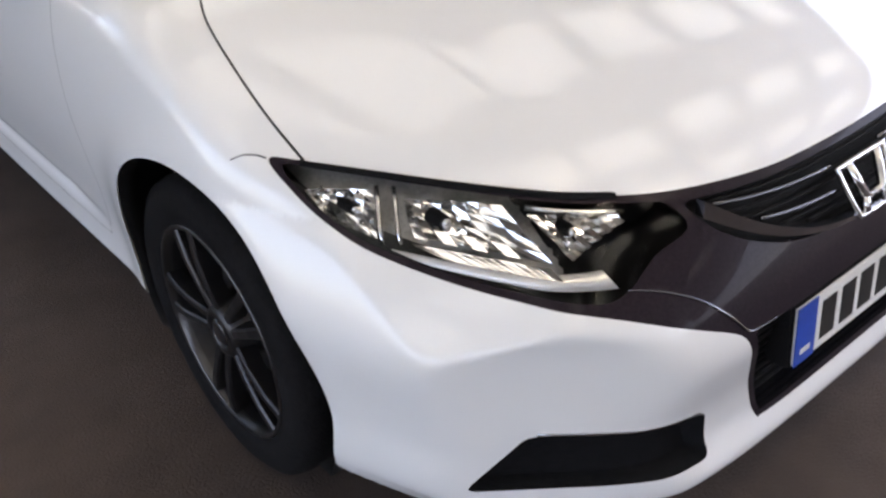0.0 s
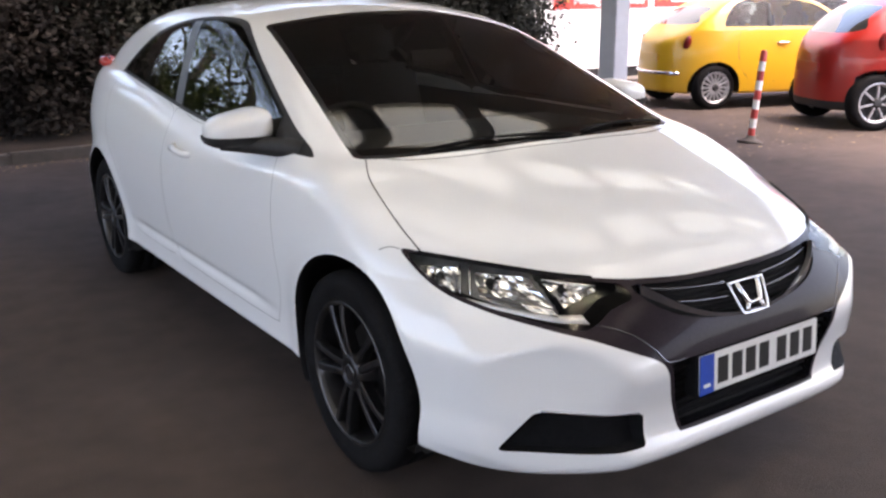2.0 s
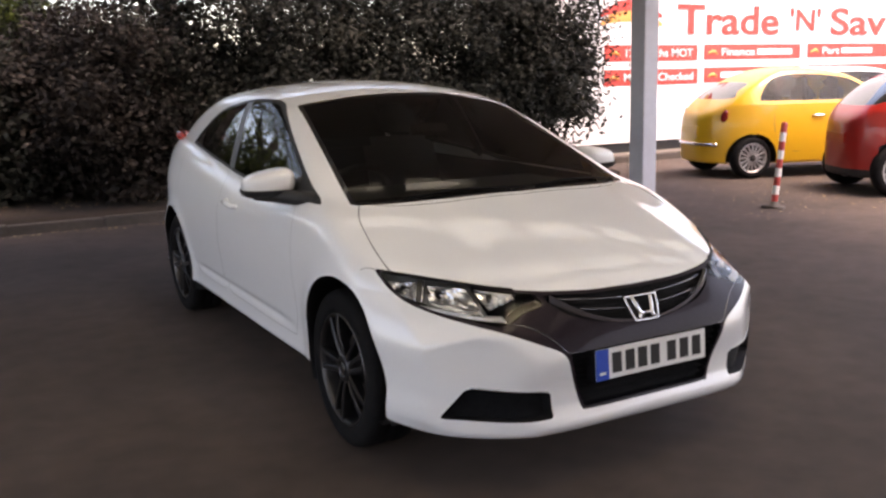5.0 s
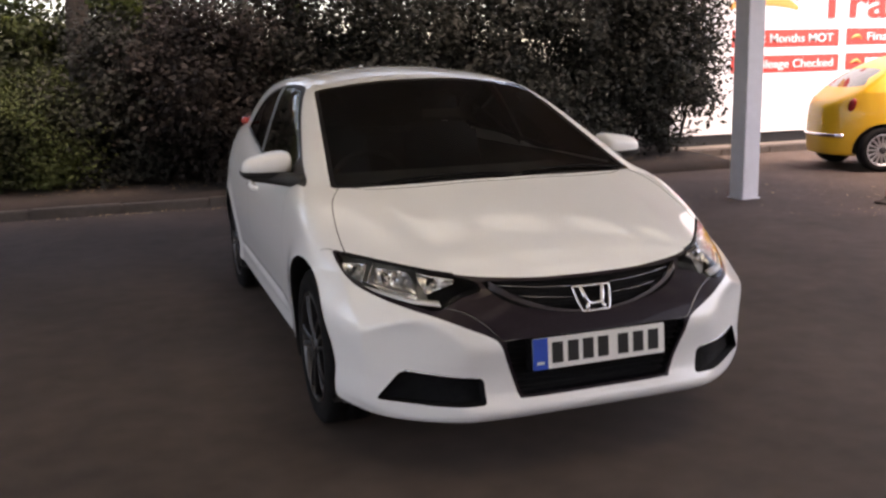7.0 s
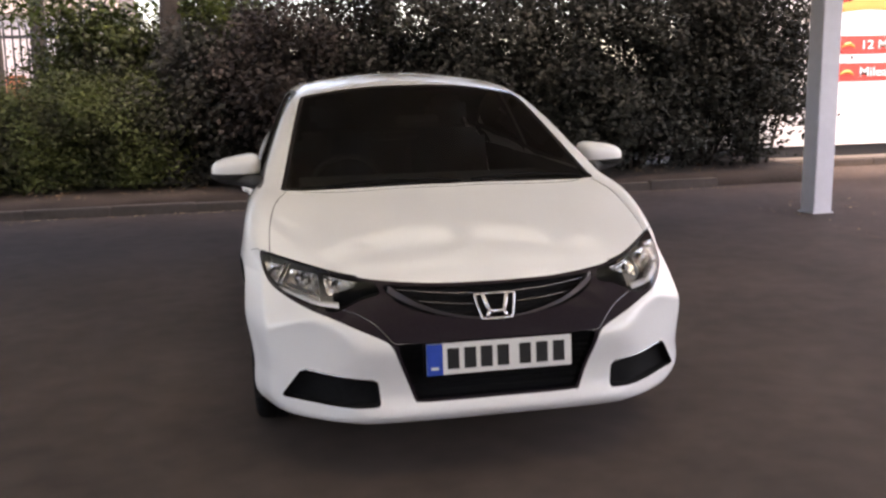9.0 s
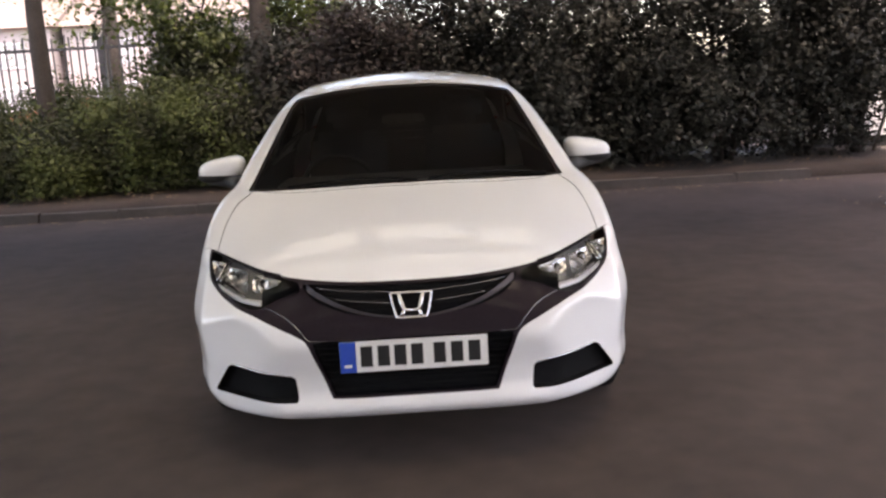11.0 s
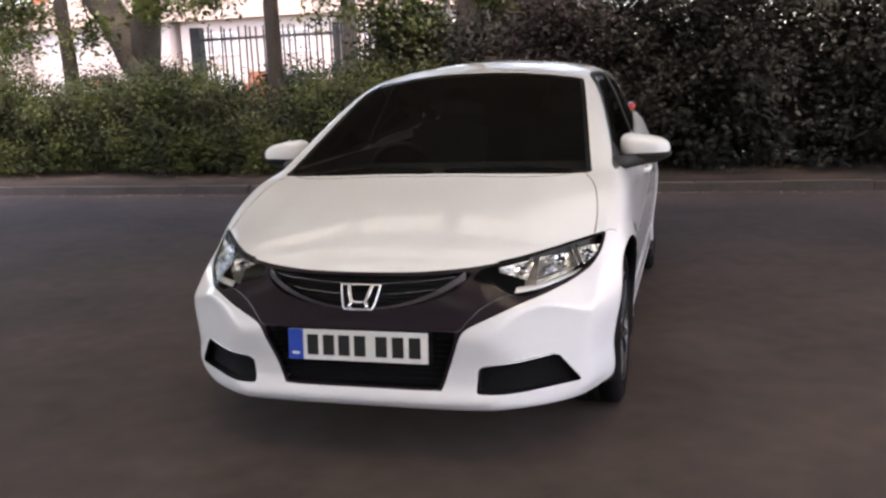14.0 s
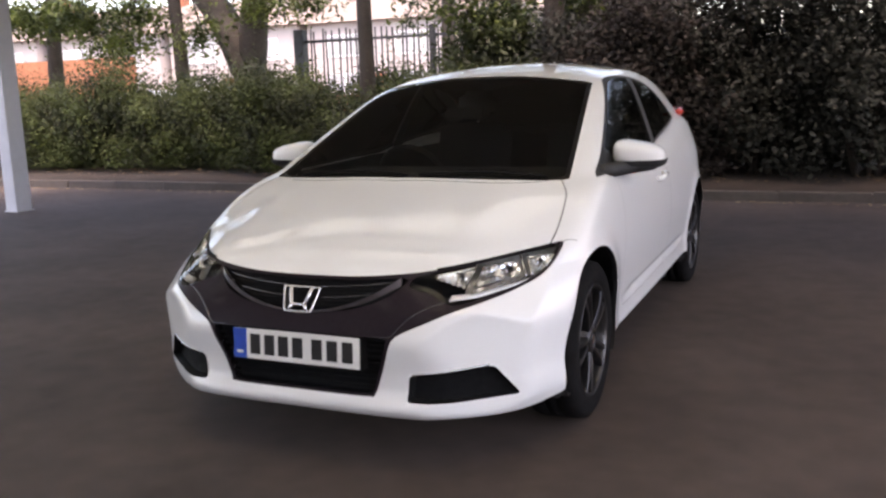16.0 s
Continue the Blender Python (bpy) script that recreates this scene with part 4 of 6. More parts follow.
def wobble(bm, amount, seed):
    rnd = random.Random(seed)
    for v in bm.verts:
        v.co += Vector((rnd.uniform(-1, 1), rnd.uniform(-1, 1), rnd.uniform(-1, 1))) * amount


kerb = tagged(new("kerb"), "worn concrete kerb along the planting bed", "kerb", kind="structure")
kerb_meshes = []
for k in range(4):
    bm = bmesh.new()
    box(bm, -0.4565, -0.065, -0.12, 0.4565, 0.065, 0.105, 0.012)
    wobble(bm, 0.0025, k)
    me = bpy.data.meshes.new("kerb_stone")
    bm.to_mesh(me)
    bm.free()
    me.materials.append(KERB)
    kerb_meshes.append(me)


def kerb_line(y_of, x0, x1, parent):
    x, rnd = x0, random.Random(5)
    while x < x1:
        o = new("kerb_stone", rnd.choice(kerb_meshes))
        o.parent = parent
        turn = math.degrees(math.atan2(y_of(x + 0.9) - y_of(x), 0.9))
        o.matrix_basis = pose(x, y_of(x) + rnd.uniform(-0.008, 0.008), rnd.uniform(-0.012, 0.006), 0, 0, turn + rnd.uniform(-0.5, 0.5))
        x += 0.914


kerb_line(lambda x: 6.735 + 0.02 * math.sin(x * 0.4), -24, 4.4, kerb)
kerb_far = tagged(new("kerb"), "pale concrete kerb below the sign", "kerb", kind="structure")
kerb_line(lambda x: 8.42, 5.0, 22, kerb_far)
PAVING = material("pale_paving", (0.13, 0.11, 0.095), 0.9, noise_scale=1.5, vary=0.25, bump=0.3, bump_scale=60)
bm = bmesh.new()
box(bm, 4.6, 8.48, -0.1, 26, 8.95, 0.11)
tagged(part("pavement", bm, PAVING), "narrow pale concrete strip under the sign", "pavement", kind="structure")

# ---------------------------------------------------------------- canopy overhead
CEILING = material("cream_canopy_sheet", (0.24, 0.232, 0.205), 0.6, noise_scale=0.8, vary=0.08)
ROOFLIGHT = bpy.data.materials.new("frosted_rooflight")
ROOFLIGHT.use_nodes = True
nt = ROOFLIGHT.node_tree
nt.nodes.remove(nt.nodes["Principled BSDF"])
tr = nt.nodes.new("ShaderNodeBsdfTransparent")
tr.inputs[0].default_value = (0.60, 0.605, 0.54, 1)
tl = nt.nodes.new("ShaderNodeBsdfTranslucent")
tl.inputs[0].default_value = (0.53, 0.535, 0.48, 1)
mx = nt.nodes.new("ShaderNodeMixShader")
mx.inputs[0].default_value = 0.45
nt.links.new(tr.outputs[0], mx.inputs[1])
nt.links.new(tl.outputs[0], mx.inputs[2])
nt.links.new(mx.outputs[0], nt.nodes["Material Output"].inputs[0])
CAN_X0, CAN_X1, CAN_Y0, CAN_Y1, CAN_Z = -8.1, 5.45, -14.5, 6.0, 3.5


def east_edge(y):
    """The canopy ends square to the parked cars: its east edge runs slanting past the bays."""
    return max(5.45, 5.5 + 0.47 * y)


light_x = [0.11 + 1.17 * k for k in range(-7, 7)]
light_y = [1.95 - 1.28 * k for k in (12, 10, 8, 6, 4, 3, 2, 1, 0)]
LX, LY = 0.46, 0.31
cuts_x = sorted([CAN_X0, CAN_X1] + [u + s * LX for u in light_x if CAN_X0 + 0.6 < u < CAN_X1 - 0.55 for s in (-1, 1)])
cuts_y = sorted([CAN_Y0, CAN_Y1] + [u + s * LY for u in light_y for s in (-1, 1)])
bm = bmesh.new()
for i in range(len(cuts_x) - 1):
    for j in range(len(cuts_y) - 1):
        if i % 2 == 1 and j % 2 == 1:
            continue
        q = [bm.verts.new((x, y, CAN_Z)) for x, y in ((cuts_x[i], cuts_y[j]), (cuts_x[i + 1], cuts_y[j]), (cuts_x[i + 1], cuts_y[j + 1]), (cuts_x[i], cuts_y[j + 1]))]
        bm.faces.new(q)
bmesh.ops.remove_doubles(bm, verts=bm.verts, dist=0.001)
for v in bm.verts:
    if v.co.x > CAN_X1 - 0.01:
        v.co.x = east_edge(v.co.y)
up = bmesh.ops.extrude_face_region(bm, geom=bm.faces[:])
bmesh.ops.translate(bm, vec=(0, 0, 0.12), verts=[g for g in up["geom"] if isinstance(g, bmesh.types.BMVert)])
bmesh.ops.recalc_face_normals(bm, faces=bm.faces)
tagged(part("canopy_ceiling", bm, CEILING), "cream sheet canopy with square rooflights", "canopy", kind="structure")
canopy_lights = tagged(new("rooflights"), "frosted square rooflights in the canopy", "rooflight", kind="structure")
bm = bmesh.new()
box(bm, -LX + 0.002, -LY + 0.002, 0, LX - 0.002, LY - 0.002, 0.01)
light_mesh = bpy.data.meshes.new("rooflight_pane")
bm.to_mesh(light_mesh)
bm.free()
light_mesh.materials.append(ROOFLIGHT)
for u in light_x:
    for w in light_y:
        if CAN_X0 + 0.6 < u < CAN_X1 - 0.55:
            o = new("rooflight_pane", light_mesh)
            o.parent = canopy_lights
            o.location = (u, w, CAN_Z + 0.05)
for x0, y0, x1, y1 in ((CAN_X0, CAN_Y1, east_edge(CAN_Y1), CAN_Y1 + 0.1), (CAN_X0, CAN_Y0 - 0.1, CAN_X1, CAN_Y0), (CAN_X1, CAN_Y0 - 0.1, CAN_X1 + 0.1, -0.15), (CAN_X0 - 0.1, CAN_Y0 - 0.1, CAN_X0, CAN_Y1 + 0.1)):
    bm = bmesh.new()
    box(bm, x0, y0, CAN_Z - 0.06, x1, y1, CAN_Z + 0.35)
    tagged(part("trim", bm, POST), "grey fascia round the canopy edge", "fascia", kind="structure")
slant = math.degrees(math.atan2(CAN_Y1 + 0.11, east_edge(CAN_Y1) - CAN_X1))
bm = bmesh.new()
box(bm, 0, -0.1, CAN_Z - 0.06, math.hypot(CAN_Y1 + 0.11, east_edge(CAN_Y1) - CAN_X1), 0, CAN_Z + 0.35, m=pose(CAN_X1, -0.11, 0, 0, 0, slant))
tagged(part("trim", bm, POST), "grey fascia round the canopy edge", "fascia", kind="structure")
for px, py, turn in ((4.66, 4.40, 4), (-7.42, 4.46, -6), (4.66, -13.7, 0), (-7.42, -13.7, 0)):
    post = tagged(new("canopy_post"), "grey painted square steel canopy post", "post", group="canopy posts")
    bm = bmesh.new()
    box(bm, -0.105, -0.105, 0, 0.105, 0.105, CAN_Z, 0.007)
    part("post_shaft", bm, POST, post)
    bm = bmesh.new()
    box(bm, -0.12, -0.12, 0, 0.12, 0.12, 0.012, 0.003)
    part("base_plate", bm, POST, post)
    post.matrix_basis = pose(px, py, 0, 0, 0, turn)

# ---------------------------------------------------------------- an added, unseen wall behind the camera, to hold back low sky light
BACK_WALL = material("grey_brown_wall", (0.16, 0.13, 0.11), 0.9, noise_scale=1.2, vary=0.2, bump=0.3, bump_scale=30)
bm = bmesh.new()
box(bm, -24, -17.3, 0, 24, -17, 3.2)
tagged(part("added_wall_south", bm, BACK_WALL), "added unseen grey-brown wall that blocks low sky behind the camera", "wall", kind="structure")

# ---------------------------------------------------------------- the sign
RED_PAINT = material("sign_red", (0.62, 0.05, 0.035), 0.45, noise_scale=2, vary=0.08)
SIGN_WHITE = material("sign_white", (0.80, 0.79, 0.78), 0.5, noise_scale=0.7, vary=0.03)
ORANGE = material("sign_orange", (0.75, 0.33, 0.08), 0.5, noise_scale=3, vary=0.1)
SX0, SX1, SY, SZ0, SZ1 = 5.2, 21.0, 8.90, 0.28, 4.6
sign = tagged(new("sign_hoarding"), "white sign hoarding with red lettering and bars", "sign")
for k in range(7):
    w = (SX1 - SX0) / 7
    bm = bmesh.new()
    box(bm, SX0 + k * w + 0.003, SY, SZ0, SX0 + (k + 1) * w - 0.003, SY + 0.03, SZ1, 0.002)
    part("sign_panel", bm, SIGN_WHITE, sign)
# an added black strip gives the gap under the panels its shade
bm = bmesh.new()
box(bm, SX0, SY + 0.034, 0.0, SX1, SY + 0.06, SZ0 + 0.02)
part("gap_shade_board", bm, MATT_BLACK, sign, "dark strip that stands for the shaded gap below the panels")
for k in range(8):
    bm = bmesh.new()
    x = SX0 + 0.1 + k * (SX1 - SX0 - 0.2) / 7
    box(bm, x - 0.05, SY + 0.064, 0.0, x + 0.05, SY + 0.16, SZ1)
    part("sign_post", bm, POST, sign)


def letters(text, x, z, size, mat, depth=0.004, width=None, align="LEFT"):
    """Painted writing, each letter a part of its own."""
    cu = bpy.data.curves.new("letter", "FONT")
    cu.body, cu.size, cu.extrude, cu.align_x, cu.offset = text, size, depth, align, (0.018 if size > 0.4 else 0.004) * size
    tmp = bpy.data.objects.new("letter", cu)
    scene.collection.objects.link(tmp)
    me = bpy.data.meshes.new_from_object(tmp.evaluated_get(bpy.context.evaluated_depsgraph_get()))
    bpy.data.objects.remove(tmp)
    co = np.array([v.co[:] for v in me.vertices])
    root = list(range(len(co)))

    def find(i):
        while root[i] != i:
            root[i] = root[root[i]]
            i = root[i]
        return i

    faces = [list(p.vertices) for p in me.polygons]
    for f in faces:
        for i in f[1:]:
            root[find(i)] = find(f[0])
    # the flat front and its rim may be split along the outline: pieces that share a stretch of the line are one letter
    spans = {}
    for i in range(len(co)):
        r = find(i)
        lo, hi = spans.get(r, (9e9, -9e9))
        spans[r] = (min(lo, co[i, 0]), max(hi, co[i, 0]))
    glyphs = []
    for r, (lo, hi) in sorted(spans.items(), key=lambda kv: kv[1][0]):
        if glyphs and lo < glyphs[-1][1] - 0.3 * min(hi - lo, glyphs[-1][1] - glyphs[-1][0]):
            glyphs[-1][1] = max(hi, glyphs[-1][1])
            glyphs[-1][2].add(r)
        else:
            glyphs.append([lo, hi, {r}])
    sx = width / (co[:, 0].max() - co[:, 0].min()) if width else 1.0
    for lo, hi, roots in glyphs:
        mine = [f for f in faces if find(f[0]) in roots]
        ids = sorted({i for f in mine for i in f})
        where = {i: k for k, i in enumerate(ids)}
        ob = mesh_object("letter", co[ids], [[where[i] for i in f] for f in mine], mat, sign, smooth=False)
        ob.matrix_basis = pose(x, SY - 0.012, z, 90) @ Matrix.Diagonal((sx, 1, 1, 1))


letters("Trade", 9.46, 2.13, 0.72, RED_PAINT, width=2.58)
letters("'N'", 12.33, 2.20, 0.56, RED_PAINT, width=0.86)
letters("Save", 13.50, 2.13, 0.72, RED_PAINT, width=2.3)
letters("Ce", 16.15, 2.13, 0.72, RED_PAINT, width=1.15)
for x0, x1, z0, text, wide in ((7.82, 9.96, 1.66, "12 Months MOT", 1.55), (10.12, 12.68, 1.67, "Finance", 0.85), (12.88, 15.68, 1.68, "Part", 0.5), (15.86, 18.5, 1.69, "", 0),
                               (7.82, 9.98, 1.25, "Mileage Checked", 1.6), (10.13, 12.7, 1.26, "", 0), (12.9, 15.7, 1.27, "", 0)):
    bm = bmesh.new()
    box(bm, x0, SY - 0.006, z0, x1, SY - 0.0005, z0 + 0.275)
    part("red_bar", bm, RED_PAINT, sign, "red painted bar")
    bm = bmesh.new()
    pts = [(x0 + 0.10 + 0.23 * k, SY - 0.009, z0 + 0.10 + 0.05 * math.sin(3.1 * k)) for k in np.linspace(0, 1, 8)]
    tube(bm, pts, [0.008, 0.02, 0.028, 0.032, 0.032, 0.028, 0.02, 0.008], 6)
    part("sign_swoosh", bm, ORANGE, sign, "small orange swoosh")
    if text:
        letters(text, x0 + 0.42, z0 + 0.075, 0.19, SIGN_WHITE, depth=0.006, width=wide)
    start = x0 + 0.42 + (wide + 0.1 if text else 0)
    if text in ("Finance", "Part", ""):
        bm = bmesh.new()
        box(bm, start, SY - 0.010, z0 + 0.085, start + 0.95, SY - 0.004, z0 + 0.19)
        part("sign_bar", bm, SIGN_WHITE, sign, "white painted bar")
for dz, mat in ((0.0, ORANGE), (0.14, RED_PAINT)):
    bm = bmesh.new()
    pts = [(7.75 + 1.35 * k, SY - 0.008, 2.22 + dz + 0.22 * math.sin(2.6 * k + 0.3)) for k in np.linspace(0, 1, 14)]
    tube(bm, pts, [0.02 + 0.10 * math.sin(math.pi * k) for k in np.linspace(0.03, 0.97, 14)], 8)
    for v in bm.verts:
        v.co.y = SY - 0.004 + (v.co.y - SY + 0.008) * 0.05
    part("sign_swoosh", bm, mat, sign, "large swoosh emblem")

# ---------------------------------------------------------------- two small cars in the bays beyond
LAMP_RED = material("red_lamp_glass", (0.25, 0.015, 0.015), 0.15, coat=0.5, noise_scale=30, vary=0.2)
SILVER = material("silver_rim", (0.55, 0.55, 0.56), 0.35, metal=0.7, noise_scale=10, vary=0.1)
DARK_GLASS = material("dark_window", (0.02, 0.022, 0.022), 0.04, coat=0.5, noise_scale=4, vary=0.3)
PALE_GLASS = glass("pale_window", (0.62, 0.68, 0.68), 0.35, mirror=1.35)


def bay_car(name, label, paint, at, length, width, height, base, rear_over, nose, belt, glass_line, wheel_r, spokes, mats, fine=0.026):
    """A small hatchback. Its own x runs from tail to nose, z up; its near flank looks towards -y."""
    car2 = tagged(new(name), label, "car")
    roof = table(spline([q[0] for q in nose], [q[1] for q in nose]), -1, 6)
    half = width / 2

    def form(x, y, z):
        a = np.sqrt(y * y + 1e-7)
        flank = half * (1 - 0.05 * ((z - 0.55) / 0.5) ** 2) - 0.40 * np.maximum(z - belt, 0)
        p = 3.2
        mid = length / 2
        long_half = mid * (1 - 0.03 * ((z - 0.5) / 0.5) ** 2)
        side = ((a / flank) ** p + (np.abs(x - mid) / long_half) ** 3.3) ** (1 / p) - 1
        top = z - (roof(x) - 0.10 * (a / half) ** 2.5)
        return smax(smax(side * half, top, 0.10), 0.20 - z, 0.05)

    v, t, g = skin(form, (-0.1, -half - 0.1, 0.12), (length + 0.1, half + 0.1, height + 0.06), fine)
    rear_x, front_x = rear_over, rear_over + base
    arch_fns = [lambda p, c=c: np.hypot(p[:, 0] - c, p[:, 2] - wheel_r) - wheel_r * 1.16 for c in (rear_x, front_x)]
    flank_only = lambda p: np.abs(p[:, 1]) > half * 0.72
    side_win = smooth_outline(glass_line, 4)
    g_win = lambda p: signed(p[:, 0], p[:, 2], side_win)
    upper = lambda p: (p[:, 2] > belt - 0.05) & (np.abs(p[:, 1]) > half * 0.45)
    back_win = smooth_outline([(-half * 0.58, belt + 0.08), (half * 0.58, belt + 0.08), (half * 0.55, height - 0.30), (half * 0.46, height - 0.19), (-half * 0.46, height - 0.19), (-half * 0.55, height - 0.30)], 4)
    g_back = lambda p: signed(p[:, 1], p[:, 2], back_win)
    tail = lambda p: p[:, 0] < length * 0.3
    face = lambda p: p[:, 0] > length * 0.5
    for fn, where in ((arch_fns[0], flank_only), (arch_fns[1], flank_only), (g_win, upper), (g_back, tail), (g_back, face), (lambda p: p[:, 2] - 0.30, None)):
        v, t = cut(v, t, fn, where)
    n = g(v)
    n /= np.linalg.norm(n, axis=1)[:, None] + 1e-9
    m, tn = v[t].mean(1), n[t].mean(1)
    reg = np.full(len(t), "body", dtype="U8")
    reg[m[:, 2] < 0.30] = "skirt"
    reg[upper(m) & (g_win(m) < 0) & (np.abs(tn[:, 1]) > 0.5)] = "win"
    reg[tail(m) & (g_back(m) < 0) & (tn[:, 0] < -0.3)] = "back"
    reg[face(m) & (g_back(m) < 0) & (tn[:, 0] > 0.3) & (m[:, 2] > belt)] = "screen"
    for fn in arch_fns:
        reg[flank_only(m) & (fn(m) < 0)] = "none"

    def piece(pname, pick, mat, plabel=""):
        if pick.any():
            w, q, used = compact(v, t[pick])
            return mesh_object(pname, w, q, mat, car2, plabel, n[used])

    piece("body", reg == "body", paint)
    piece("lower_skirt", reg == "skirt", mats["skirt"])
    piece("side_window", (reg == "win") & (m[:, 1] < 0), PALE_GLASS)
    piece("side_window", (reg == "win") & (m[:, 1] > 0), PALE_GLASS)
    piece("rear_window", reg == "back", DARK_GLASS)
    piece("windscreen", reg == "screen", DARK_GLASS)
    # door pillar, handle, door edge, tail lamps, bumper
    def edge(x, z):
        q = np.linspace(half + 0.08, 0, 300)
        w = form(np.full(300, x), -q, np.full(300, z))
        return q[int(np.argmax(w < 0))]

    def behind(y, z):
        q = np.linspace(-0.1, length / 2, 500)
        w = form(q, np.full(500, y), np.full(500, z))
        return q[int(np.argmax(w < 0))]

    # a black rubber frame round each side window
    for s in (-1, 1):
        bm = bmesh.new()
        tube(bm, [(float(u), s * (edge(float(u), float(w)) - 0.004), float(w)) for u, w in side_win], 0.012, 6, closed=True)
        part("window_frame", bm, MATT_BLACK, car2, smooth=True)
    px = mats["pillar"]
    bm = bmesh.new()
    tube(bm, [(px + 0.02 * k, -edge(px + 0.02 * k, belt + 0.03 + 0.07 * k) + 0.012, belt + 0.04 + 0.07 * k) for k in range(5)], 0.03, 8)
    part("window_pillar", bm, MATT_BLACK, car2, smooth=True)
    bm = bmesh.new()
    tube(bm, [(px + 0.10 + 0.05 * k, -edge(px + 0.1, belt - 0.16) - (0.02 if 0 < k < 4 else 0.0), belt - 0.16) for k in range(5)], 0.013, 8)
    part("door_handle", bm, mats["handle"], car2, smooth=True)
    # the shut lines of the door on both flanks
    for s in (-1, 1):
        bm = bmesh.new()
        for line in ([(px - 0.40, belt + 0.02), (px - 0.44, belt - 0.15), (px - 0.43, belt - 0.35), (px - 0.36, belt - 0.52), (px - 0.26, 0.37)], [(px - 0.26, 0.37), (px + 0.2, 0.345), (px + 0.85, 0.345)], [(px + 0.85, 0.345), (px + 0.93, 0.5), (px + 0.95, belt)]):
            pts = smooth_outline(line, 5, closed=False)
            tube(bm, [(float(u), s * (edge(float(u), float(w)) - 0.0035), float(w)) for u, w in pts], 0.006, 5)
        part("door_gap", bm, GAP, car2)
    for s in (-1, 1):
        ly, lz = s * half * mats["lamp_y"], mats["lamp_z"]
        bm = bmesh.new()
        bmesh.ops.create_uvsphere(bm, u_segments=20, v_segments=12, radius=1)
        bmesh.ops.transform(bm, matrix=Matrix.Translation((behind(ly, lz) + 0.03, ly, lz)) @ Matrix.Rotation(radians(-mats.get("lean", 14) * s), 4, "X") @ Matrix.Diagonal((0.05, 0.052, 0.12, 1)), verts=bm.verts)
        part("tail_lamp", bm, LAMP_RED, car2, smooth=True)
    bm = bmesh.new()
    if mats["strip"] is not None:
        tube(bm, [(behind(u * half, 0.46) - 0.006, u * half, 0.46) for u in np.linspace(-0.66, 0.66, 15)], 0.026, 10)
        part("bumper_strip", bm, mats["strip"], car2, smooth=True)
    bm = bmesh.new()
    box(bm, rear_x - 0.14, -half * 0.6, 0.18, front_x + 0.14, half * 0.6, 0.5)
    part("underbody", bm, MATT_BLACK, car2)
    # the seats, dark behind the glass, and the plate between the lamps
    for sx0, top in ((rear_x + 0.35, belt + 0.16), (rear_x + 1.30, belt + 0.22)):
        for s in (-1, 1):
            bm = bmesh.new()
            box(bm, sx0, s * half * 0.45 - 0.22, 0.4, sx0 + 0.16, s * half * 0.45 + 0.22, top, 0.05)
            box(bm, sx0 + 0.02, s * half * 0.45 - 0.11, top - 0.02, sx0 + 0.12, s * half * 0.45 + 0.11, top + 0.13, 0.03)
            part("car_seat", bm, CABIN, car2)
    bm = bmesh.new()
    py0 = behind(0.0, 0.66)
    box(bm, py0 - 0.012, -0.24, 0.60, py0 + 0.03, 0.24, 0.71, 0.004)
    part("rear_plate", bm, mats["plate"], car2)
    for cx in (rear_x, front_x):
        for s in (-1, 1):
            w = new("wheel")
            w.parent = car2
            r = wheel_r
            bm = bmesh.new()
            lathe(bm, [(-0.09, r * 0.68), (-0.09, r * 0.92), (-0.06, r), (0.06, r), (0.088, r * 0.92), (0.088, r * 0.74), (0.07, r * 0.69)], 40)
            part("tyre", bm, RUBBER, w, smooth=True)
            bm = bmesh.new()
            lathe(bm, [(0.08, r * 0.73), (0.086, r * 0.71), (0.075, r * 0.65), (0.03, r * 0.62)], 40)
            part("rim", bm, SILVER, w, smooth=True)
            bm = bmesh.new()
            lathe(bm, [(0.02, r * 0.63), (0.02, 0.0001)], 32)
            part("brake_cover", bm, MATT_BLACK, w)
            bm = bmesh.new()
            lathe(bm, [(0.03, r * 0.2), (0.08, r * 0.17), (0.085, r * 0.1), (0.085, 0.0001)], 24)
            part("hub_cap", bm, MATT_BLACK, w, smooth=True)
            for k in range(spokes):
                bm = bmesh.new()
                box(bm, 0.05, -0.011, r * 0.15, 0.078, 0.011, r * 0.68, 0.004, Matrix.Rotation(2 * math.pi * k / spokes, 4, "X"))
                part("spoke", bm, SILVER, w)
            w.matrix_basis = pose(cx, s * min(half - 0.10, edge(cx, 0.5) - 0.075), r, 0, 0, 90 * s)
    car2.matrix_basis = at
    return car2


def parked(x, y, u, v, turn):
    """The pose that brings the car's own point (u, v) to (x, y), turned by so many degrees."""
    return pose(x, y, 0, 0, 0, turn) @ pose(-u, -v, 0)


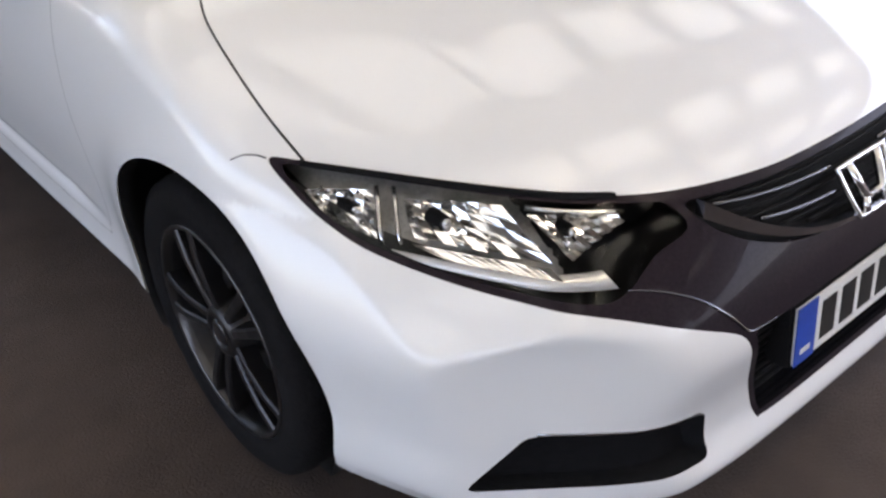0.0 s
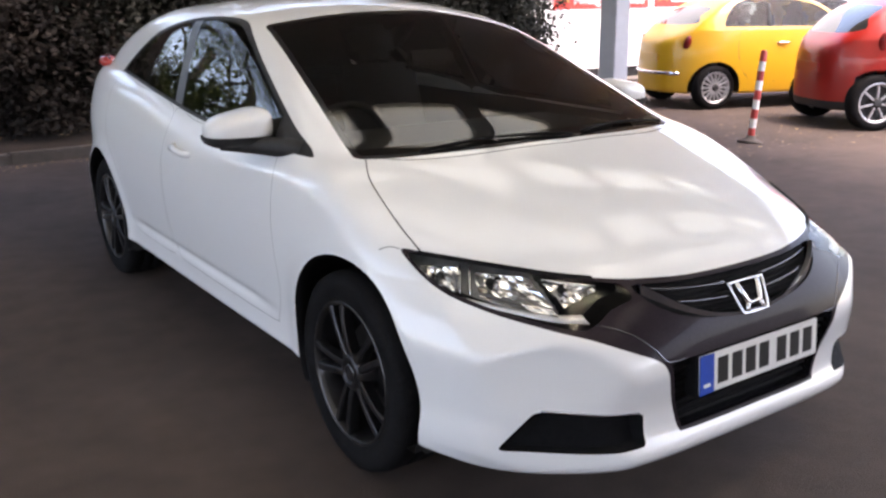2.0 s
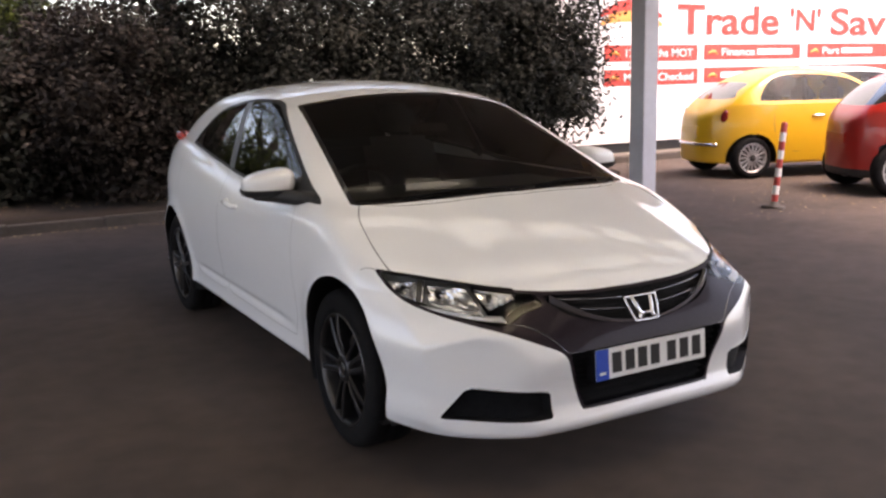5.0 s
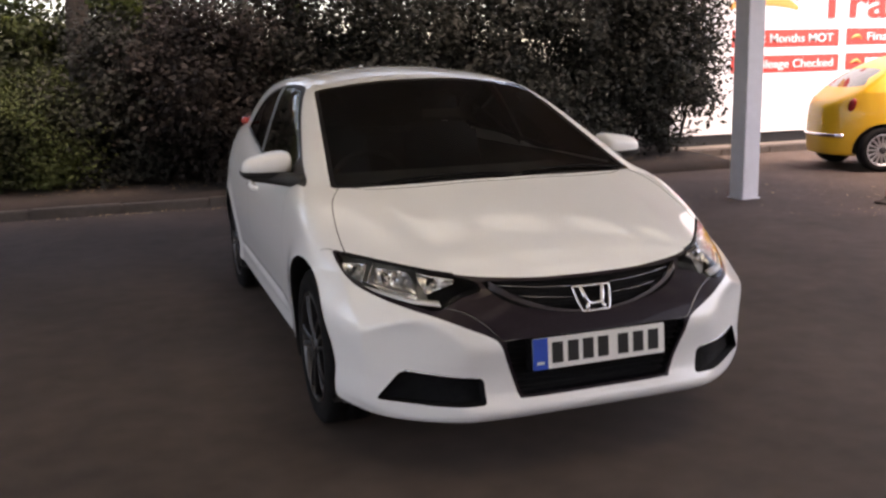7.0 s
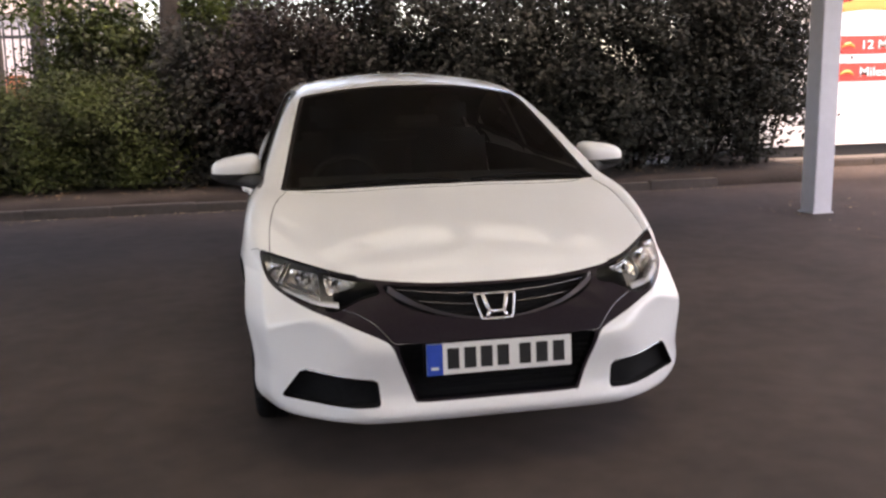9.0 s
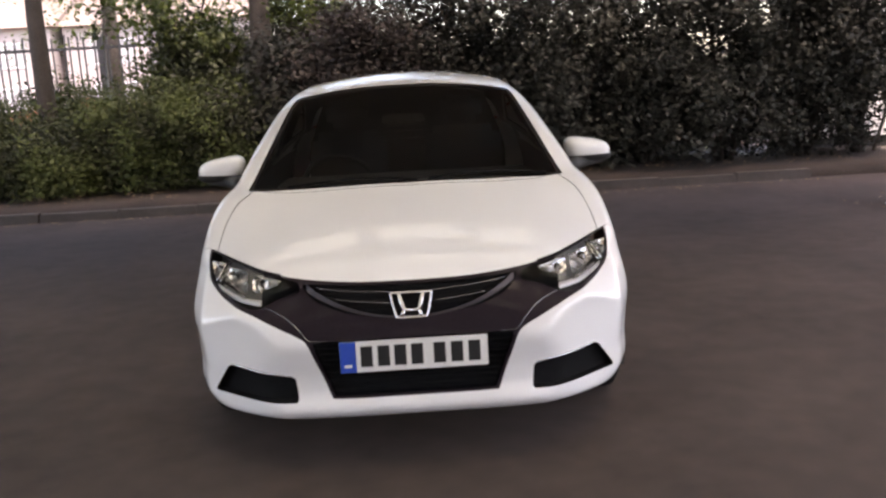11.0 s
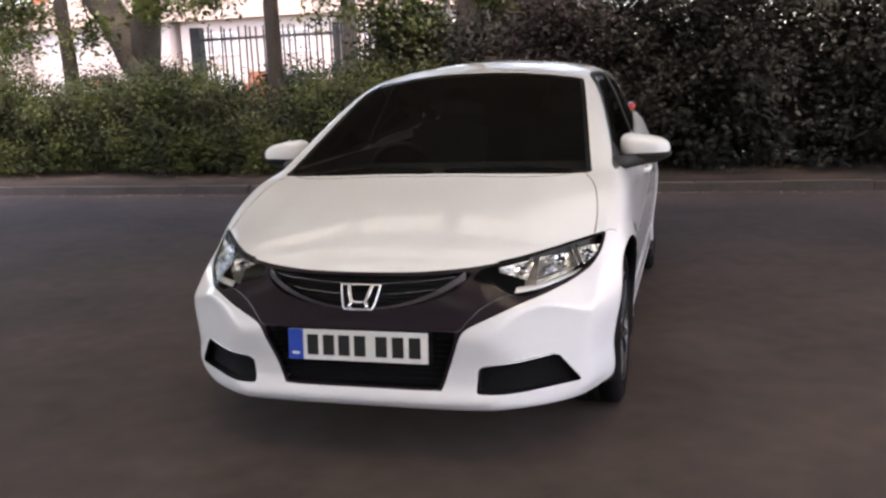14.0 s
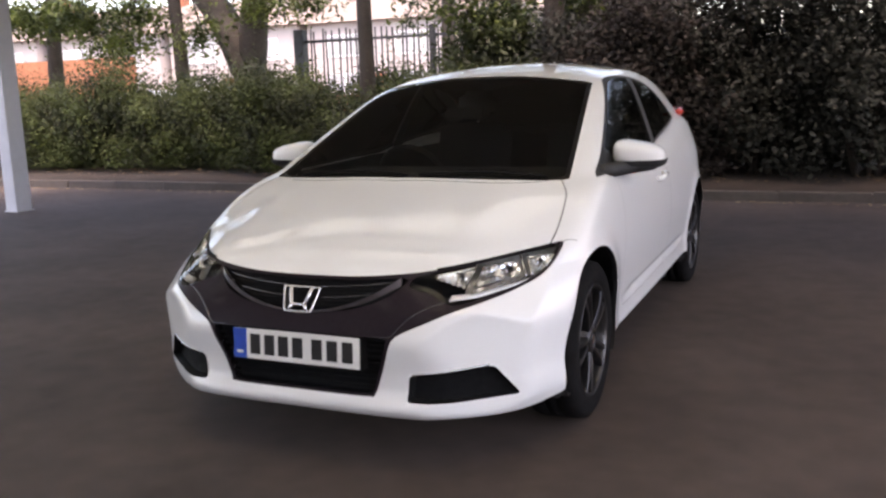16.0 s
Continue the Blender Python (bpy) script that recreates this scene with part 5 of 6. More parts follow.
YELLOW = material("yellow_paint", (0.68, 0.37, 0.018), 0.35, coat=0.45, noise_scale=1.5, vary=0.02)
RED = material("orange_red_paint", (0.34, 0.014, 0.008), 0.35, coat=0.4, noise_scale=1.5, vary=0.03)
bay_car("yellow_car", "small bright yellow hatchback with silver wheels", YELLOW, parked(7.44, 5.36, 0.50, -0.815, -19), 3.55, 1.63, 1.48, 2.30, 0.58,
        [(-0.15, 0.74), (0.0, 0.86), (0.2, 1.00), (0.45, 1.18), (0.75, 1.355), (1.05, 1.465), (1.4, 1.495), (1.8, 1.46), (2.2, 1.35), (2.6, 1.10), (2.85, 0.97), (3.2, 0.88), (3.6, 0.70), (3.8, 0.5)],
        1.0, [(0.70, 1.075), (0.78, 1.055), (1.22, 1.05), (2.2, 1.04), (2.42, 1.04), (2.40, 1.07), (2.15, 1.26), (1.9, 1.345), (1.40, 1.385), (1.04, 1.365), (0.84, 1.27)], 0.282, 16,
        dict(skirt=YELLOW, pillar=1.30, handle=CHROME, lamp_y=0.68, lamp_z=0.83, lean=26, plate=YELLOW, strip=CHROME))
bay_car("red_car", "bright orange-red small hatchback", RED, parked(7.15, 2.98, 0.38, -0.84, -29), 3.9, 1.68, 1.50, 2.45, 0.46,
        [(-0.15, 0.68), (0.0, 0.86), (0.2, 1.05), (0.45, 1.25), (0.8, 1.41), (1.4, 1.46), (2.0, 1.44), (2.5, 1.30), (2.9, 1.05), (3.2, 0.94), (3.6, 0.84), (3.9, 0.66), (4.1, 0.5)],
        0.96, [(0.62, 1.06), (0.72, 1.02), (1.5, 0.99), (2.5, 0.985), (2.75, 1.0), (2.72, 1.05), (2.4, 1.26), (2.1, 1.36), (1.5, 1.40), (1.0, 1.37), (0.78, 1.25)], 0.30, 7,
        dict(skirt=MATT_BLACK, pillar=1.5, handle=RED, lamp_y=0.80, lamp_z=0.93, lean=14, plate=RED, strip=None))

# ---------------------------------------------------------------- striped bollard
bollard = tagged(new("bollard"), "thin red and white striped pole on a round foot", "bollard")
POLE_RED, POLE_WHITE = material("pole_red", (0.45, 0.05, 0.04), 0.5, noise_scale=15, vary=0.25), material("pole_white", (0.72, 0.70, 0.67), 0.5, noise_scale=15, vary=0.15)
bm = bmesh.new()
lathe(bm, [(0.0, 0.125), (0.012, 0.125), (0.022, 0.11), (0.04, 0.05), (0.07, 0.04), (0.07, 0.0001)], 32, axis="z")
part("foot", bm, KERB, bollard, "flat grey foot", smooth=True)
for k in range(9):
    bm = bmesh.new()
    lathe(bm, [(0.05 + 0.094 * k, 0.033), (0.05 + 0.094 * (k + 1), 0.033)] + ([(0.05 + 0.094 * 9 + 0.015, 0.024), (0.05 + 0.094 * 9 + 0.02, 0.0001)] if k == 8 else []), 16, axis="z")
    part("band", bm, POLE_RED if k % 2 == 0 else POLE_WHITE, bollard, "red band" if k % 2 == 0 else "white band", smooth=True)
bollard.matrix_basis = pose(5.60, 3.38, 0.0, 0, 7, 0)

# ---------------------------------------------------------------- planting


def leaf_material(name, dark, light, rough=0.42, through=0.25, spec=0.35):
    m = bpy.data.materials.new(name)
    m.use_nodes = True
    nt = m.node_tree
    b = nt.nodes["Principled BSDF"]
    b.inputs["Roughness"].default_value = rough
    b.inputs["Specular IOR Level"].default_value = spec
    ge = nt.nodes.new("ShaderNodeNewGeometry")
    tc = nt.nodes.new("ShaderNodeTexCoord")
    # broad noise patches paint lit sprays and shaded hollows into the leaf colour
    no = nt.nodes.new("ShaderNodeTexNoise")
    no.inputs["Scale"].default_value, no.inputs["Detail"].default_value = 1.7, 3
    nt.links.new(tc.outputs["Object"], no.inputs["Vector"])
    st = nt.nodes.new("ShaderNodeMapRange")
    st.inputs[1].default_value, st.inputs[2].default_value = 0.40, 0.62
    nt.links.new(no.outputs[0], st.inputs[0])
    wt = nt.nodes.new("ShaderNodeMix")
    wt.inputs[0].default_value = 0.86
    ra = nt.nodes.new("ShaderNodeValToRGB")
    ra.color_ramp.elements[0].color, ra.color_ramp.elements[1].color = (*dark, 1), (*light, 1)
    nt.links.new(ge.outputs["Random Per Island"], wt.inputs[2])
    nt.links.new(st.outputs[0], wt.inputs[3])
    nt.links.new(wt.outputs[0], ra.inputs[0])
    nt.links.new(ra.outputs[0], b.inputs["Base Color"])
    tl = nt.nodes.new("ShaderNodeBsdfTranslucent")
    nt.links.new(ra.outputs[0], tl.inputs[0])
    mx = nt.nodes.new("ShaderNodeMixShader")
    mx.inputs[0].default_value = through
    nt.links.new(b.outputs[0], mx.inputs[1])
    nt.links.new(tl.outputs[0], mx.inputs[2])
    nt.links.new(mx.outputs[0], nt.nodes["Material Output"].inputs[0])
    return m


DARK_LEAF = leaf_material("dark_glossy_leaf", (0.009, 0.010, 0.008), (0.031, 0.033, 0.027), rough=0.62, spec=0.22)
# grey-green leaves, lightened in colour for daylight from the open side
LIT_GREY_LEAF = leaf_material("lit_grey_green_leaf", (0.008, 0.010, 0.008), (0.054, 0.056, 0.047), rough=0.62, spec=0.24)
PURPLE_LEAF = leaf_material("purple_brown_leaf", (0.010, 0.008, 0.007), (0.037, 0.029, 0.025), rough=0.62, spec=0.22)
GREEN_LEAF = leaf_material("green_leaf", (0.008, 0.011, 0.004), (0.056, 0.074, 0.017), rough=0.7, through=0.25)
TREE_LEAF = leaf_material("tree_leaf", (0.018, 0.028, 0.008), (0.13, 0.16, 0.04), through=0.4)
# darker copy of the green leaf, with the back shrubs' shade in its colour
MID_LEAF = leaf_material("shaded_green_leaf", (0.005, 0.008, 0.003), (0.050, 0.064, 0.017), rough=0.55, through=0.3)
PALE_BARK = material("pale_bark", (0.065, 0.052, 0.043), 0.95, noise_scale=4, vary=0.4, bump=0.9, bump_scale=25)
BARK = material("bark", (0.030, 0.023, 0.018), 0.95, noise_scale=5, vary=0.4, bump=0.9, bump_scale=30)


def leaves(name, centres, spread, per, size, mat, parent, rng, droop=0.3, label="", out=None):
    """Many small folded leaves in clumps; out is the way that each clump faces."""
    c = np.repeat(np.asarray(centres, float), per, 0)
    n = len(c)
    p = c + rng.normal(0, 1, (n, 3)) * np.asarray(spread)
    p[:, 2] = np.maximum(p[:, 2], 0.1 + 0.1 * rng.random(n))
    d = rng.normal(0, 1, (n, 3)) * np.array((1, 1, 0.55))
    d[:, 2] -= droop
    d /= np.linalg.norm(d, axis=1)[:, None]
    face = rng.normal(0, 0.5, (n, 3)) + np.array((0, 0, 0.9))
    if out is not None:
        turn = np.repeat(out, per, 0)
        away = p - c
        face += 0.7 * turn + 0.8 * away / (np.linalg.norm(away, axis=1)[:, None] + 1e-6)
    s = np.cross(d, face)
    s /= np.linalg.norm(s, axis=1)[:, None] + 1e-9
    u = np.cross(d, s)
    ln = size * rng.uniform(0.6, 1.35, n)[:, None]
    verts = np.stack([p, p + d * ln * 0.45 + s * ln * 0.24 + u * ln * 0.06, p + d * ln, p + d * ln * 0.45 - s * ln * 0.24 + u * ln * 0.06], 1).reshape(-1, 3)
    me = bpy.data.meshes.new(name)
    me.vertices.add(4 * n)
    me.vertices.foreach_set("co", verts.ravel())
    k = np.arange(n) * 4
    tri = np.stack([k, k + 1, k + 2, k, k + 2, k + 3], 1).reshape(-1)
    me.loops.add(6 * n)
    me.loops.foreach_set("vertex_index", tri)
    me.polygons.add(2 * n)
    me.polygons.foreach_set("loop_start", np.arange(2 * n) * 3)
    me.update(calc_edges=True)
    me.materials.append(mat)
    ob = new(name, me)
    ob.parent = parent
    if label:
        tagged(ob, label)
    return ob


def shrub(x, y, rx, ry, height, mat, n, size, label, seed, group, lift=0.0, per=44, core_n=90, lump=0.13, gaps=9.0):
    """A bush of leaf clumps on thin stems; above eye height the clumps leave small gaps to the sky."""
    rng = np.random.default_rng(seed)
    sh = tagged(new("shrub"), label, "shrub", group=group)
    u = rng.normal(0, 1, (n, 3))
    u /= np.linalg.norm(u, axis=1)[:, None]
    r = rng.uniform(0.35, 1.0, n)[:, None] ** 0.5
    half = height / 2
    c = u * r * np.array((rx, ry, half)) * (1 + 0.12 * rng.normal(0, 1, (n, 1))) + np.array((0, 0, half + 0.12))
    c[:, 2] = np.abs(c[:, 2] - 0.1) + 0.12 + lift
    # the skirt of leaves down to the soil, the outer clumps and the thicker leaves within
    q = rng.uniform(0, 6.28, n // 4)
    s = rng.uniform(0.55, 0.92, n // 4)
    low = np.stack([rx * s * np.cos(q), ry * s * np.sin(q), rng.uniform(0.08, 0.40 * height, n // 4) + lift], 1)
    c = np.concatenate([c, low])
    c = c[[not (q[2] > 1.05 and noise.noise(((q[0] + x) * 2.1, 4.0, q[2] * 2.1)) > gaps) for q in c]]
    out = (c - np.array((0, 0, half))) / np.array((rx, ry, half))
    out /= np.linalg.norm(out, axis=1)[:, None] + 1e-6
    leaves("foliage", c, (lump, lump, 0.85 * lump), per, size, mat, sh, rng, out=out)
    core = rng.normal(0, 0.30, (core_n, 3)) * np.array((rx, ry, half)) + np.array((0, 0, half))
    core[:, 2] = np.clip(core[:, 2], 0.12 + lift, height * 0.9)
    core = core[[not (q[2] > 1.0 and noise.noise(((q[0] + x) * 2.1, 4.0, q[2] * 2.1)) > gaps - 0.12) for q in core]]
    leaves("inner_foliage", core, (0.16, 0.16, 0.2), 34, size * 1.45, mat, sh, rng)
    bm = bmesh.new()
    rnd = random.Random(seed)
    for k in range(9):
        q = rnd.uniform(0, 6.28)
        tip = Vector((rx * 0.7 * math.cos(q), ry * 0.7 * math.sin(q), height * rnd.uniform(0.6, 0.9)))
        mid = tip * 0.5 + Vector((rnd.uniform(-0.2, 0.2), rnd.uniform(-0.2, 0.2), 0))
        tube(bm, [(0.1 * math.cos(q), 0.1 * math.sin(q), -0.06), mid, tip], [0.03, 0.018, 0.006], 5)
    part("stem", bm, BARK, sh)
    sh.location = (x, y, 0.1)
    return sh


TALL = [(-1.5, 8.6, 1.0, 0.9, 1.9, DARK_LEAF), (-0.4, 8.0, 1.0, 0.95, 2.3, PURPLE_LEAF), (0.8, 8.2, 1.1, 1.05, 3.6, DARK_LEAF), (2.0, 8.0, 1.1, 1.0, 3.9, LIT_GREY_LEAF), (3.2, 8.2, 1.1, 1.05, 4.0, LIT_GREY_LEAF),
        (4.2, 8.0, 1.05, 1.0, 3.9, LIT_GREY_LEAF), (5.2, 8.05, 0.98, 0.9, 3.5, DARK_LEAF, 0.15), (1.4, 9.4, 1.3, 0.8, 1.7, DARK_LEAF), (3.4, 9.4, 1.2, 0.8, 1.5, DARK_LEAF), (-0.4, 9.5, 1.2, 0.7, 2.2, DARK_LEAF), (6.05, 7.95, 0.92, 0.8, 2.8, DARK_LEAF, 0.72)]
TALL_LABEL = {DARK_LEAF.name: "tall dense shrub with dark glossy leaves", LIT_GREY_LEAF.name: "tall shrub with grey-green drooping leaves in a lit tone", PURPLE_LEAF.name: "tall shrub with purple-brown leaves"}
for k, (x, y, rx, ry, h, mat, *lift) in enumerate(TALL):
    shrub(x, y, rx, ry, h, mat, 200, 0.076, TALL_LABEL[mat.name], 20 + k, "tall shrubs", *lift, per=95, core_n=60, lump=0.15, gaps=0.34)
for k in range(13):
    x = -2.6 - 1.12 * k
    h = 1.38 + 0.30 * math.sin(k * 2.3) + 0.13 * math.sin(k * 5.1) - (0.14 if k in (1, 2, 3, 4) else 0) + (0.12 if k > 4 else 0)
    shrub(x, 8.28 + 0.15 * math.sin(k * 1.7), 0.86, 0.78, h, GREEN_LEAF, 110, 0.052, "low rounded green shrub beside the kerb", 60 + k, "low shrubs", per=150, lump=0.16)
shrub(-2.8, 9.2, 0.9, 0.6, 2.35, MID_LEAF, 280, 0.085, "taller green shrub between two slim trees", 140, "back shrubs", per=50)
shrub(-1.4, 9.6, 1.0, 0.5, 3.0, MID_LEAF, 300, 0.085, "taller green shrub between two slim trees", 141, "back shrubs", per=50)
for k in range(7):
    shrub(-3.2 - 1.9 * k, 9.9 + 0.3 * math.sin(k * 3.1), 1.05, 0.7, 1.35 + 0.15 * math.sin(k), GREEN_LEAF, 150, 0.075, "green shrub below the railings", 90 + k, "back shrubs")


def tree(x, y, r, lean, top, crown, n, seed, label, forks=4, low=None, leaf=0.11, bare=2.4, twin=None, bark=BARK):
    rng = np.random.default_rng(seed)
    rnd = random.Random(seed)
    tr = tagged(new("tree"), label, "tree")
    bm = bmesh.new()
    trunk = [Vector((float(lean[0] * t * t + 0.03 * math.sin(5 * t)), float(lean[1] * t * t), float(top * t - 0.1))) for t in np.linspace(0, 1, 9)]
    tube(bm, trunk, [float(r) * (1.25 - 0.25 * min(1, t * 6)) * (1 - 0.45 * t) for t in np.linspace(0, 1, 9)], 12)
    wobble(bm, r * 0.06, seed)
    part("trunk", bm, bark, tr, smooth=True)
    cents = []
    if twin:
        bm = bmesh.new()
        a = trunk[twin[0]]
        tube(bm, [a + Vector((twin[1] * t**0.8, twin[2] * t, twin[3] * t)) for t in np.linspace(0, 1, 6).tolist()], [r * (0.75 - 0.35 * t) for t in np.linspace(0, 1, 6).tolist()], 10)
        wobble(bm, r * 0.05, seed + 50)
        part("limb", bm, bark, tr, smooth=True)
    for k in range(forks):
        q = 2 * math.pi * k / forks + rnd.uniform(-0.5, 0.5)
        a = trunk[rnd.randint(5, 8)]
        b = a + Vector((math.cos(q), math.sin(q), 0.8)) * crown * 0.5
        c = b + Vector((math.cos(q), math.sin(q), 0.25)) * crown * 0.5
        bm = bmesh.new()
        tube(bm, [a, (a + b) / 2 + Vector((0, 0, 0.1)), b, c], [r * 0.5, r * 0.36, r * 0.22, r * 0.05], 7)
        part("limb", bm, BARK, tr, smooth=True)
        cents += [b, c]
    cl = []
    for _ in range(n):
        base = rnd.choice(cents)
        v = rng.normal(0, 1, 3) * np.array((0.42, 0.42, 0.34)) * crown
        p = np.array(base) + v
        if p[2] > bare:
            cl.append(p)
    if low:
        cl += [np.array((lx + rnd.uniform(-s, s), ly + rnd.uniform(-s, s), lz + rnd.uniform(-0.22, 0.22))) for lx, ly, lz, s, m in low for _ in range(m)]
        for lx, ly, lz, s, m in low:
            bm = bmesh.new()
            a = trunk[6].copy()
            tube(bm, [a, (a + Vector((lx, ly, lz + 0.7))) / 2 + Vector((0, 0, 0.15)), Vector((lx, ly, lz))], [r * 0.3, r * 0.18, 0.008], 6)
            part("limb", bm, BARK, tr, smooth=True)
    leaves("crown", cl, (0.17, 0.17, 0.13), 34, leaf, TREE_LEAF, tr, rng)
    tr.location = (x, y, 0.05)
    return tr


tree(-5.12, 9.2, 0.145, (0.1, 0.0), 5.2, 2.4, 170, 1, "slim dark-barked tree in the shrub bed", bare=2.5)
tree(-9.85, 10.65, 0.16, (-0.3, 0.1), 5.0, 2.4, 150, 2, "slender tree with low leafy twigs", bare=2.6, low=[(-1.1, -0.4, 2.25, 0.5, 40), (-2.2, -0.5, 2.75, 0.7, 80), (0.7, -0.2, 2.35, 0.3, 18), (-3.4, -0.6, 2.85, 0.7, 80), (-0.9, -0.3, 2.8, 0.5, 40)])
tree(-8.6, 11.5, 0.43, (-2.6, 0.3), 4.6, 3.0, 190, 3, "thick leaning tree with rough grey bark", forks=5, bare=3.0, twin=(3, 0.35, 0.1, 3.0), bark=PALE_BARK, low=[(0.3, -0.4, 2.8, 0.4, 26), (1.3, -0.3, 2.9, 0.4, 24)])
tree(-2.0, 8.75, 0.18, (0.25, 0.1), 5.0, 2.4, 190, 4, "slim tree rising out of the shrubs", bare=2.5, low=[(0.6, 0.3, 2.4, 0.5, 24), (-0.9, 0.5, 2.2, 0.5, 24), (-1.7, 0.4, 2.5, 0.5, 24)])
tree(-5.2, 12.6, 0.17, (0.1, 0.2), 5.0, 2.2, 120, 9, "pale-barked tree behind the railings", bare=2.9, bark=PALE_BARK)
tree(1.2, 11.5, 0.2, (0.2, 0.2), 5.5, 2.8, 190, 5, "leafy tree behind the tall shrubs", bare=2.3)
tree(-14.2, 11.6, 0.2, (0.2, 0.2), 5.2, 2.6, 150, 6, "leafy tree at the end of the bed", bare=2.7)
tree(-5.6, 17.5, 0.22, (0.2, 0.2), 5.2, 3.0, 170, 7, "yellow-green tree beyond the railings", bare=2.2)

# leaf litter along the kerb and by the bollard
LITTER = leaf_material("dead_leaf", (0.10, 0.055, 0.025), (0.36, 0.26, 0.15), rough=0.8, through=0.05)
rng = np.random.default_rng(8)
n = 900
pts = np.stack([rng.uniform(-14, 5.2, n), 6.62 - np.abs(rng.normal(0, 0.12, n)), np.full(n, 0.006)], 1)
bed = np.stack([rng.uniform(-14, 5.4, n), rng.uniform(6.85, 7.7, n), np.full(n, 0.19)], 1)
far = np.stack([rng.uniform(4.2, 8.5, 260), rng.uniform(2.6, 5.2, 260), np.full(260, 0.006)], 1)
litter = tagged(new("leaf_litter"), "scattered dry brown leaves on the ground", "leaves", kind="stuff")
c = np.concatenate([pts, bed, far])
k = len(c)
ang = rng.uniform(0, 6.28, k)
d = np.stack([np.cos(ang), np.sin(ang), rng.uniform(-0.05, 0.25, k)], 1) * rng.uniform(0.02, 0.05, k)[:, None]
s = np.stack([-np.sin(ang), np.cos(ang), rng.uniform(-0.1, 0.2, k)], 1) * rng.uniform(0.01, 0.022, k)[:, None]
vv = np.stack([c, c + d * 0.5 + s, c + d, c + d * 0.5 - s], 1).reshape(-1, 3)
lit = mesh_object("litter", vv, [(4 * i, 4 * i + 1, 4 * i + 2, 4 * i + 3) for i in range(k)], LITTER, litter, smooth=False)

# ---------------------------------------------------------------- railings
IRON = material("black_iron", (0.03, 0.03, 0.032), 0.6, noise_scale=12, vary=0.4)
fence = tagged(new("railings"), "dark iron railings with flat rails behind the bed", "fence")
FX0, FX1, FY = -7.75, 1.5, 11.55
bm = bmesh.new()
box(bm, -0.10, -0.10, 0, 0.10, 0.10, 2.45, 0.01)
pm = bpy.data.meshes.new("railing_post")
bm.to_mesh(pm)
bm.free()
pm.materials.append(IRON)
for x in (FX0, -5.0, -2.3, 0.4):
    o = new("railing_post", pm)
    o.parent = fence
    o.location = (x, FY, 0)
    o.scale = (1, 1, 1) if x == FX0 else (0.5, 0.5, 0.98)
for z in (0.5, 2.2):
    bm = bmesh.new()
    box(bm, FX0, FY - 0.02, z, FX1, FY + 0.02, z + 0.05, 0.004)
    part("rail", bm, IRON, fence)
bm = bmesh.new()
box(bm, -0.012, -0.012, 0.15, 0.012, 0.012, 2.42)
pm = bpy.data.meshes.new("baluster")
bm.to_mesh(pm)
bm.free()
pm.materials.append(IRON)
k = 0
x = FX0 + 0.2
while x < FX1:
    o = new("baluster", pm)
    o.parent = fence
    o.matrix_basis = pose(x, FY, random.Random(k).uniform(-0.02, 0.04), 0, random.Random(k).uniform(-1.2, 1.2), 0)
    x += 0.128
    k += 1

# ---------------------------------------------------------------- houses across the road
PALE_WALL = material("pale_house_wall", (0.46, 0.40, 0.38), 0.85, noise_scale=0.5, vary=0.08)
BRICK = material("orange_brick", (0.32, 0.12, 0.065), 0.9, noise_scale=3, vary=0.25)
TILES = material("roof_tiles", (0.21, 0.165, 0.14), 0.85, noise_scale=2, vary=0.3)


CURTAIN = material("curtained_window", (0.42, 0.41, 0.42), 0.2, coat=0.5, noise_scale=2, vary=0.2)


